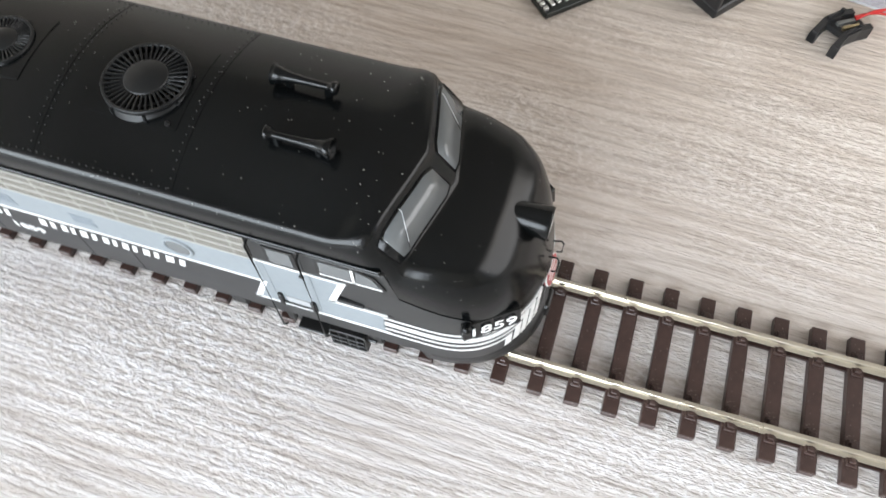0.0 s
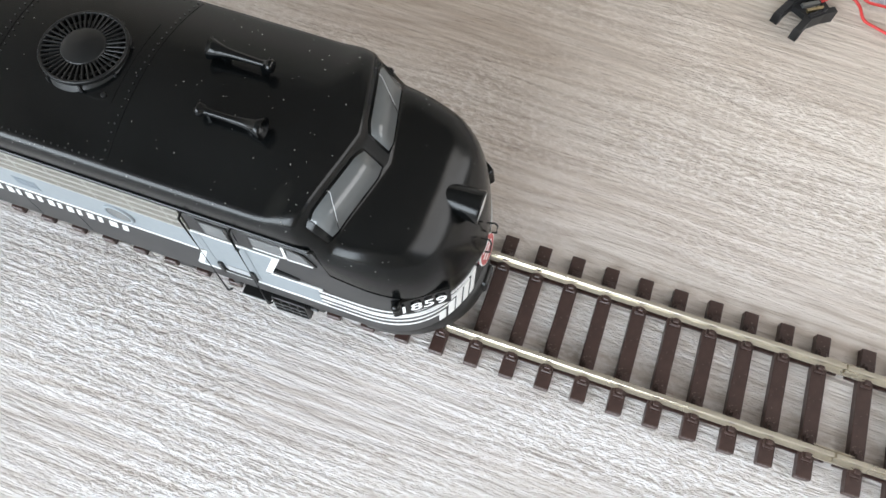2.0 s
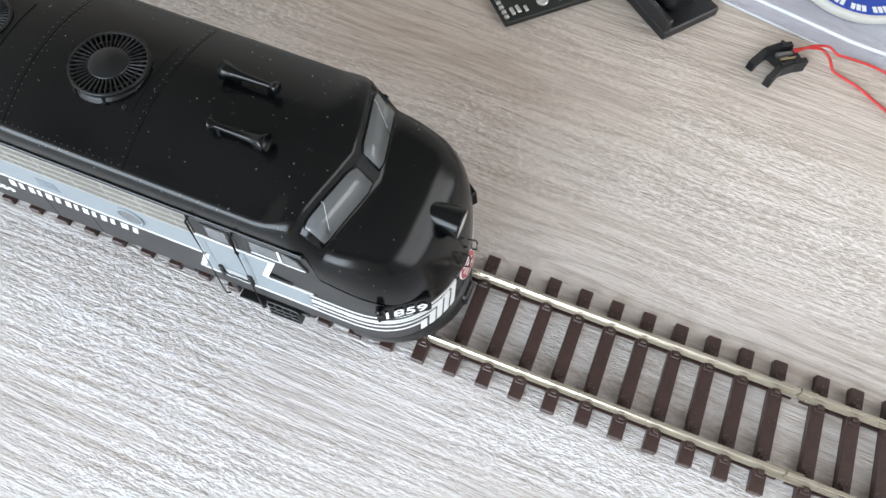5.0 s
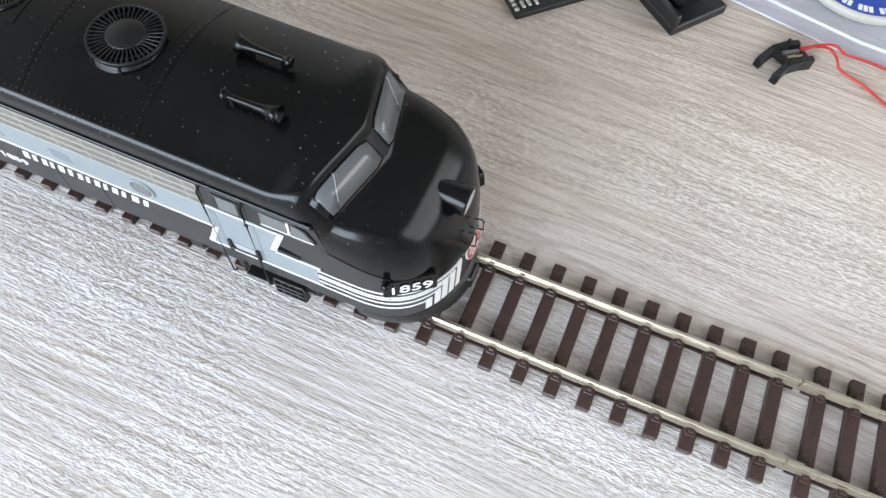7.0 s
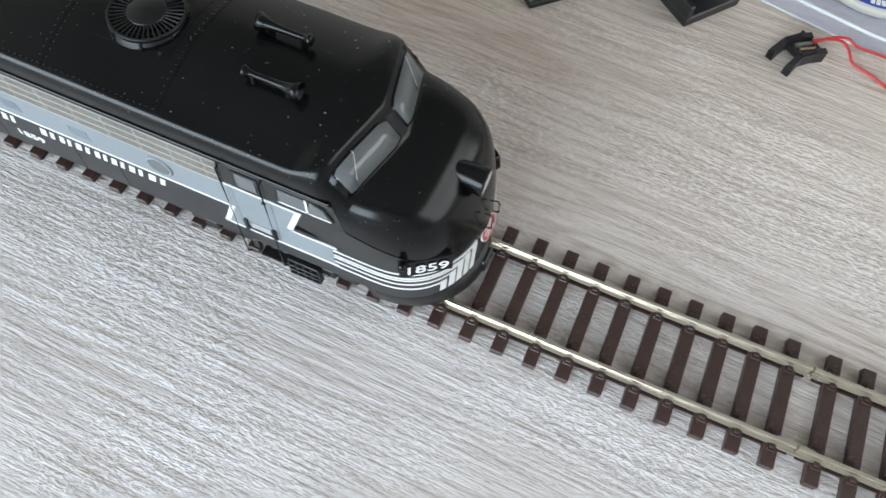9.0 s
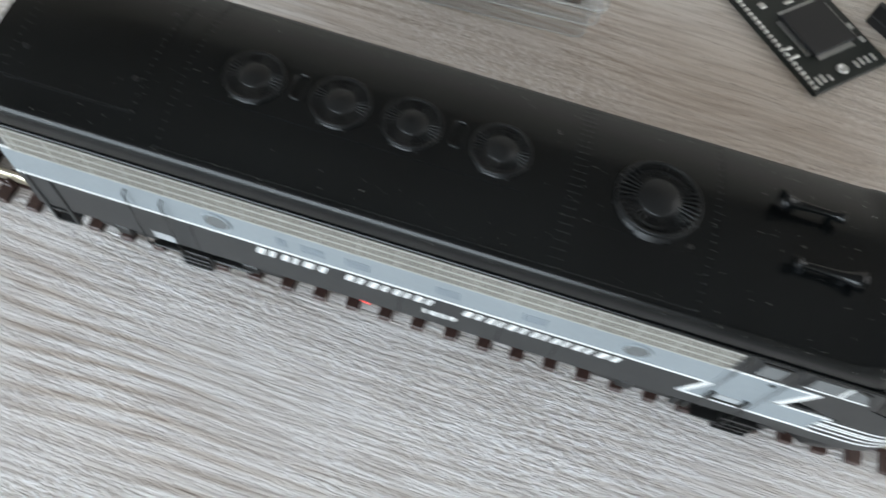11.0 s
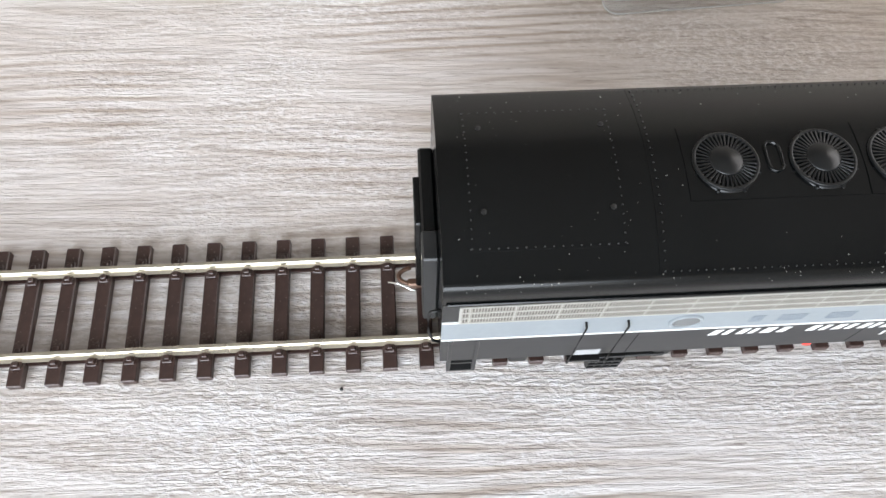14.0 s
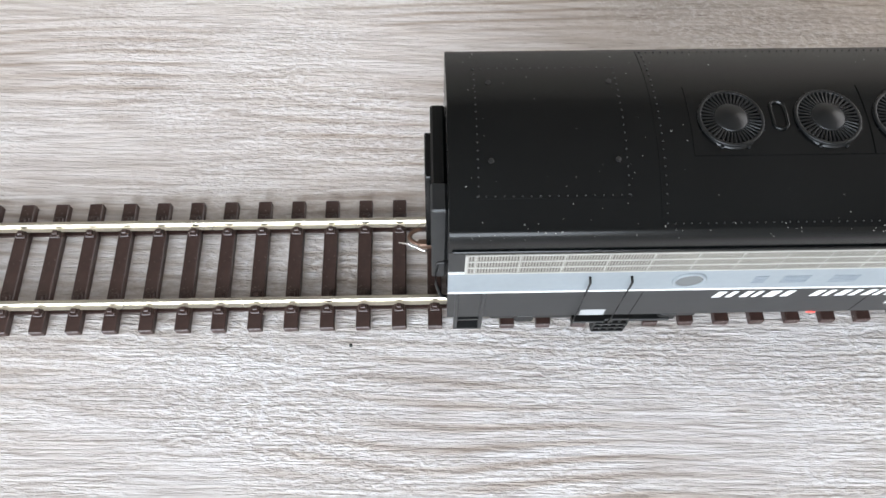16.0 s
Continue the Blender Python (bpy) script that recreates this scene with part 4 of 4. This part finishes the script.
CLEAR = clear_plastic("clear_polystyrene", (0.78, 0.80, 0.80), 0.06, 0.1)
CLEAR_EDGE = clear_plastic("clear_plastic_edge", (0.88, 0.90, 0.90), 0.12, 0.42)
FILM = clear_plastic("clear_film", (0.66, 0.70, 0.84), 0.12, 0.3)
RED_WIRE = speckled("red_wire_insulation", (0.46, 0.025, 0.022), 0.4, 0.12)
BLACK_PLASTIC = speckled("matt_black_plastic", (0.012, 0.012, 0.013), 0.45, 0.3)
BRASS = speckled("brass_contact", (0.62, 0.50, 0.30), 0.3, 0.15, metal=0.9)
BOARD = speckled("dark_circuit_board", (0.012, 0.016, 0.014), 0.35, 0.25)
TIN = speckled("solder_tin", (0.70, 0.70, 0.68), 0.3, 0.1, metal=0.8)
COPPER_BROWN = speckled("orange_brown_parts", (0.34, 0.15, 0.06), 0.4, 0.3, metal=0.3)
RUST = speckled("dark_brown_parts", (0.10, 0.055, 0.03), 0.5, 0.3, metal=0.2)
GREY_PARTS = speckled("grey_metal_parts", (0.22, 0.22, 0.21), 0.35, 0.3, metal=0.6)
BLUE = speckled("blue_label_print", (0.015, 0.055, 0.36), 0.35, 0.1, relief=0.02)
YELLOW = speckled("yellow_label_print", (0.70, 0.62, 0.08), 0.4, 0.1, relief=0.02)
CREAM = speckled("off_white_lid_plastic", (0.52, 0.50, 0.45), 0.35, 0.05, relief=0.02)

# forked black bracket with two red wires
DX = -10.0
fork = thing("wired_bracket", (0, 0, 0), "small black forked plastic bracket with red wires lying on the table", "model part")


def arm(pts, w, z0, z1):
    bm = bmesh.new()
    for (xa, ya), (xb, yb) in zip(pts, pts[1:]):
        d = Vector((xb - xa, yb - ya, 0))
        n = Vector((-d.y, d.x, 0)).normalized() * w / 2
        q = [Vector((xa, ya, 0)) - n, Vector((xb, yb, 0)) - n, Vector((xb, yb, 0)) + n, Vector((xa, ya, 0)) + n]
        lo = [bm.verts.new((p + Vector((DX, 0, z0))) * MM) for p in q]
        hi = [bm.verts.new((p + Vector((DX, 0, z1))) * MM) for p in q]
        bm.faces.new(lo)
        bm.faces.new(hi)
        for i in range(4):
            bm.faces.new((lo[i], lo[(i + 1) % 4], hi[(i + 1) % 4], hi[i]))
    bmesh.ops.recalc_face_normals(bm, faces=bm.faces)
    return bm


for pts in (((238.0, 90.4), (240.5, 95.4), (243.6, 98.4), (246.4, 100.0)), ((243.0, 86.8), (245.0, 91.6), (248.0, 94.4), (250.8, 96.2))):
    fork_arm = part("fork_arm", arm(pts, 1.6, 0, 3.6), BLACK_PLASTIC, fork)
    (xa, ya), (xb, yb), (xc, yc) = pts[0], pts[1], pts[2]
    part("toe", arm(((xa, ya), (xa + (xb - xa) * 0.3, ya + (yb - ya) * 0.3)), 2.0, 0, 2.6), BLACK_PLASTIC, fork_arm)
    part("rib", arm(((xb, yb), (xc, yc)), 0.6, 3.5, 4.3), BLACK_PLASTIC, fork_arm)
    part("peg", rod(bmesh.new(), (xc + DX, yc, 3.4), (xc + DX, yc, 4.8), 0.5), BLACK_PLASTIC, fork_arm)
part("bridge", arm(((241.6, 95.8), (246.2, 93.0)), 1.5, 0.6, 2.2), BLACK_PLASTIC, fork)
part("bridge", arm(((246.8, 99.4), (250.0, 95.6)), 1.3, 0.8, 2.6), BLACK_PLASTIC, fork)
part("contact_strip", arm(((243.2, 95.4), (247.0, 97.8)), 1.0, 2.2, 3.0), GREY_PARTS, fork, "dull metal contact strip")
part("contact_strip", arm(((244.6, 94.2), (248.2, 96.6)), 0.7, 2.2, 3.0), BRASS, fork, "brass contact strip")


def smooth_line(pts, n=8):
    out = []
    P = [Vector(p) for p in pts]
    for i in range(len(P) - 1):
        a, b, c, d = P[max(0, i - 1)], P[i], P[i + 1], P[min(len(P) - 1, i + 2)]
        for k in range(n):
            t = k / n
            out.append(0.5 * (2 * b + (c - a) * t + (2 * a - 5 * b + 4 * c - d) * t * t + (3 * b - a - 3 * c + d) * t ** 3))
    return out + [P[-1]]


for pts in (((247.0, 98.6, 2.9), (250.5, 100.6, 3.2), (254.0, 101.6, 3.0), (256.4, 100.2, 2.4), (258.4, 97.6, 1.2), (262, 96.6, 0.7), (266, 95.0, 0.6), (274, 90, 0.6), (284, 86, 0.6)),
            ((247.4, 98.2, 2.7), (251.0, 100.9, 3.6), (255.0, 102.2, 4.0), (258.0, 101.4, 3.2), (263.0, 102.6, 2.0), (270, 103.0, 0.9), (284, 99, 0.6))):
    line = smooth_line([(x + DX, y, z) for x, y, z in pts])
    part("red_wire", tube(bmesh.new(), line, 0.36, 8), RED_WIRE, fork, "thin red insulated wire", True)

# round lidded pot in a clear plastic tray
TX = -4.5
tray = thing("plastic_tray", (0, 0, 0), "shallow clear plastic blister tray lying on the table", "tray")
corners = ((214 + TX, 112), (254.5 + TX, 104.4), (300 + TX, 101), (300 + TX, 175), (214 + TX, 175))
flat("base", corners, 0.3, 0.7, FILM, tray, "bluish clear film base")
for (xa, ya), (xb, yb) in zip(corners, corners[1:]):
    bm = bmesh.new()
    for r, z in ((0.45, 5.6), (0.3, 0.6)):
        rod(bm, (xa, ya, z), (xb, yb, z), r, n=8)
    part("rim", bm, CLEAR_EDGE, tray, "bright folded rim")
pot = thing("lidded_pot", (0, 0, 0), "white round pot lid with blue printed label in the tray", "pot")
PC = (249.5, 135.0)
part("lid", lathe(bmesh.new(), ((18.0, 0.75), (18.3, 1.2), (18.3, 2.4), (18.0, 3.0), (17.5, 3.2), (0, 3.2)), (*PC, 0), n=64), CREAM, pot, "off-white lid", True)
part("label_ring", lathe(bmesh.new(), ((17.1, 3.15), (17.1, 3.35), (8.5, 3.35), (8.5, 3.15)), (*PC, 0), n=64), BLUE, pot, "blue printed ring")
part("label_disc", lathe(bmesh.new(), ((8.4, 3.15), (8.4, 3.32), (0, 3.32)), (*PC, 0), n=40), YELLOW, pot, "yellow printed centre")
bar_mesh = None
for k in range(26):
    a = radians(215 + k * 5.4)
    if k in (6, 9, 13):
        continue
    if bar_mesh is None:
        first = part("print_bar", boxed(-0.55, 0.55, -1.05, 1.05, 0, 0.1), WHITE, pot)
        bar_mesh = first.data
        ob = first
    else:
        ob = new("print_bar", bar_mesh)
        ob.parent = pot
    ob.matrix_local = Matrix.Translation(Vector((PC[0] + 15.3 * math.cos(a), PC[1] + 15.3 * math.sin(a), 3.34)) * MM) @ pose(0, 0, 0, 0, 0, math.degrees(a) + 90)

# dark circuit board with a flat chip
BX = 0.3
board_m = Matrix.Translation(Vector((165.2 + BX, 79.0, 0)) * MM) @ pose(0, 0, 0, 0, 0, 44.8)
pcb = thing("circuit_board", (0, 0, 0), "dark circuit board with a square flat chip and tinned pads", "circuit board")
pcb.matrix_local = board_m
part("substrate", boxed(0, 26.5, 0, 44, 0, 1.6, bevel=0.15), BOARD, pcb)
chip = part("chip", boxed(7.2, 22.2, 9.6, 24.6, 1.8, 3.2, bevel=0.2), BLACK_PLASTIC, pcb, "flat square black chip")
pin = None
for side in range(4):
    for k in range(18):
        q = -6.1 + k * 0.72
        m = Matrix.Translation(Vector((14.7, 17.1, 0)) * MM) @ pose(0, 0, 0, 0, 0, 90 * side) @ Matrix.Translation(Vector((q, -8.2, 1.75)) * MM)
        if pin is None:
            pin = part("pin", boxed(-0.16, 0.16, -0.75, 0.75, 0, 0.35), TIN, chip)
            ob = pin
        else:
            ob = new("pin", pin.data)
            ob.parent = chip
        ob.matrix_local = m
for k, (x, y, w, h) in enumerate(((3.2, 3.0, 1.0, 2.6), (5.0, 3.2, 1.0, 2.6), (7.0, 2.6, 0.9, 2.0), (17.0, 3.0, 0.9, 2.4), (19.0, 3.2, 0.9, 2.4), (21.0, 3.0, 0.9, 2.4), (23.2, 3.0, 0.9, 2.4), (3.0, 12, 2.2, 0.9), (3.0, 15, 2.2, 0.9), (24.6, 9, 1.2, 2.0), (24.6, 14, 1.2, 2.0), (14, 28, 3, 1), (6, 30, 2, 2), (20, 32, 2.4, 1.2))):
    part("pad", boxed(x - w / 2, x + w / 2, y - h / 2, y + h / 2, 1.55, 2.1, bevel=0.15), TIN, pcb)
part("coil", lathe(bmesh.new(), ((1.6, 1.5), (1.6, 2.2), (1.0, 2.3), (0.9, 1.7), (0, 1.7)), (12.2, 3.4, 0), n=20), TIN, pcb, "round tinned coil", True)
for k in range(24):
    ob = part("edge_pin", boxed(0.3, 1.5, 1.2 + k * 1.7, 2.2 + k * 1.7, 1.5, 2.3, bevel=0.1), TIN, pcb) if k == 0 else new("edge_pin", ob.data)
    ob.parent = pcb
    ob.location = (0, 1.7 * k * MM, 0)

# motor: black frame with a bright steel can
motor = thing("small_motor", (0, 0, 0), "black square motor frame with a bright steel can", "motor")
motor.matrix_local = Matrix.Translation(Vector((204.6 + BX, 90.8, 0)) * MM) @ pose(0, 0, 0, 0, 0, 52)
part("frame", boxed(0, 18.5, 0, 34, 0, 3.0, bevel=0.4), BLACK_PLASTIC, motor)
part("side_plate", boxed(0, 1.6, 0, 34, 2.8, 7.0, bevel=0.3), BLACK_PLASTIC, motor)
part("can", lathe(bmesh.new(), ((0, 0), (6.6, 0), (7.2, 0.6), (7.2, 27), (0, 27)), (9.8, 5.4, 9.0), (0, 1, 0), 40), CHROME, motor, "bright steel can", True)
part("end_cap", lathe(bmesh.new(), ((0, -1.6), (2.2, -1.6), (2.4, -0.6), (5.4, -0.6), (6.8, -0.2), (6.9, 0.3)), (9.8, 5.2, 9.0), (0, 1, 0), 36), BLACK_PLASTIC, motor, "black end cap", True)
part("bush", lathe(bmesh.new(), ((2.0, -0.3), (2.0, 0.0), (1.0, 0.0), (1.0, -0.6), (0, -0.6)), (9.8, 3.5, 9.0), (0, -1, 0), 24), GREY_PARTS, motor)

# clear case full of small parts
CX = 0.7
case = thing("parts_case", (0, 0, 0), "clear plastic case with small metal parts inside", "box")
CASE_M = Matrix.Translation(Vector((54.0 + CX, 73.0, 0)) * MM) @ pose(0, 0, 0, 0, 0, 3.5)
case.matrix_local = CASE_M


def ring(z0, z1, x0, x1, y0, y1, r, wall):
    """An upright wall round a rectangle with rounded corners."""
    def loop(d, z):
        pts = []
        for cx, cy, a0 in ((x1 - r, y1 - r, 0), (x0 + r, y1 - r, 90), (x0 + r, y0 + r, 180), (x1 - r, y0 + r, 270)):
            for k in range(5):
                a = radians(a0 + 22.5 * k)
                pts.append(Vector((cx + (r - d) * math.cos(a), cy + (r - d) * math.sin(a), z)) * MM)
        return pts

    bm = bmesh.new()
    L = [[bm.verts.new(p) for p in loop(d, z)] for d, z in ((0, z0), (0, z1), (wall, z1), (wall, z0))]
    n = len(L[0])
    for k in range(4):
        a, b = L[k], L[(k + 1) % 4]
        for i in range(n):
            bm.faces.new((a[i], a[(i + 1) % n], b[(i + 1) % n], b[i]))
    bmesh.ops.recalc_face_normals(bm, faces=bm.faces)
    return bm


part("base_wall", ring(0.0, 6.2, 1.5, 49.5, 0, 50, 3.5, 0.8), CLEAR, case, "clear lower wall", False)
part("base_floor", boxed(2, 49, 0.5, 49.5, 0.0, 0.7), CLEAR, case)
part("ledge", ring(6.2, 7.0, 0, 51.5, -1.0, 51, 4, 2.2), CLEAR, case)
part("lid_wall", ring(7.0, 14.5, -1.5, 53.2, 2.2, 54, 4, 0.8), CLEAR, case, "clear upper wall")
for z, q in ((0.5, (1.5, 49.5, 0, 50)), (6.4, (0, 51.5, -1.0, 51)), (8.6, (-1.5, 53.2, 2.2, 54)), (14.4, (-1.5, 53.2, 2.2, 54))):
    part("edge_line", ring(z - 0.12, z + 0.15, q[0] - 0.1, q[1] + 0.1, q[2] - 0.1, q[3] + 0.1, 3.6, 0.3), CLEAR_EDGE, case, "bright moulded edge")
part("tray_floor", boxed(-0.5, 52.2, 3.2, 53, 7.0, 7.5), CLEAR, case)
for ob in case.children:
    ob.visible_shadow = False
rng = random.Random(11)
for k in range(84):
    x, y = 2 + 46 * rng.random() ** 1.3, 5.2 + 13 * rng.random() ** 1.5
    mat = rng.choice((COPPER_BROWN, COPPER_BROWN, GREY_PARTS, RUST, RUST, TIN, BLACK_PLASTIC, BRASS))
    bm = bmesh.new()
    ln = rng.uniform(2, 6)
    if k % 3 == 0:
        lathe(bm, ((0, 0), (1.1, 0), (1.1, 0.8), (0.5, 0.9), (0.5, ln), (0, ln)), (0, 0, 0), (1, 0.2, 0.05), 10)
        name = "screw"
    elif k % 3 == 1:
        box(bm, -ln / 2, ln / 2, -0.7, 0.7, 0, 1.4, bevel=0.25)
        name = "metal_block"
    else:
        lathe(bm, ((0.6, 0), (1.5, 0), (1.5, 0.9), (0.6, 0.9), (0.6, 0)), (0, 0, 0.0), (0, 0, 1), 12)
        name = "washer"
    ob = obj(name, bm, mat)
    tagged(ob, {"screw": "small loose metal screw in the clear case", "metal_block": "small loose metal block in the clear case", "washer": "small loose round washer in the clear case"}[name], name.split("_")[-1], "small parts in the case")
    ob.matrix_world = CASE_M @ Matrix.Translation(Vector((x, y, 7.6 if name != "screw" else 8.6)) * MM) @ pose(0, 0, 0, 0, 0, rng.uniform(0, 180))

# a crumb on the table before the track
crumb_bm = bmesh.new()
bmesh.ops.create_icosphere(crumb_bm, subdivisions=2, radius=0.42 * MM)
for v in crumb_bm.verts:
    v.co *= 0.8 + 0.4 * noise.noise(v.co * 3000)
crumb = obj("crumb", crumb_bm, BLACK_PLASTIC)
crumb.location = Vector((-8.9, -17.5, 0.3)) * MM
tagged(crumb, "tiny dark crumb lying on the table", "crumb")
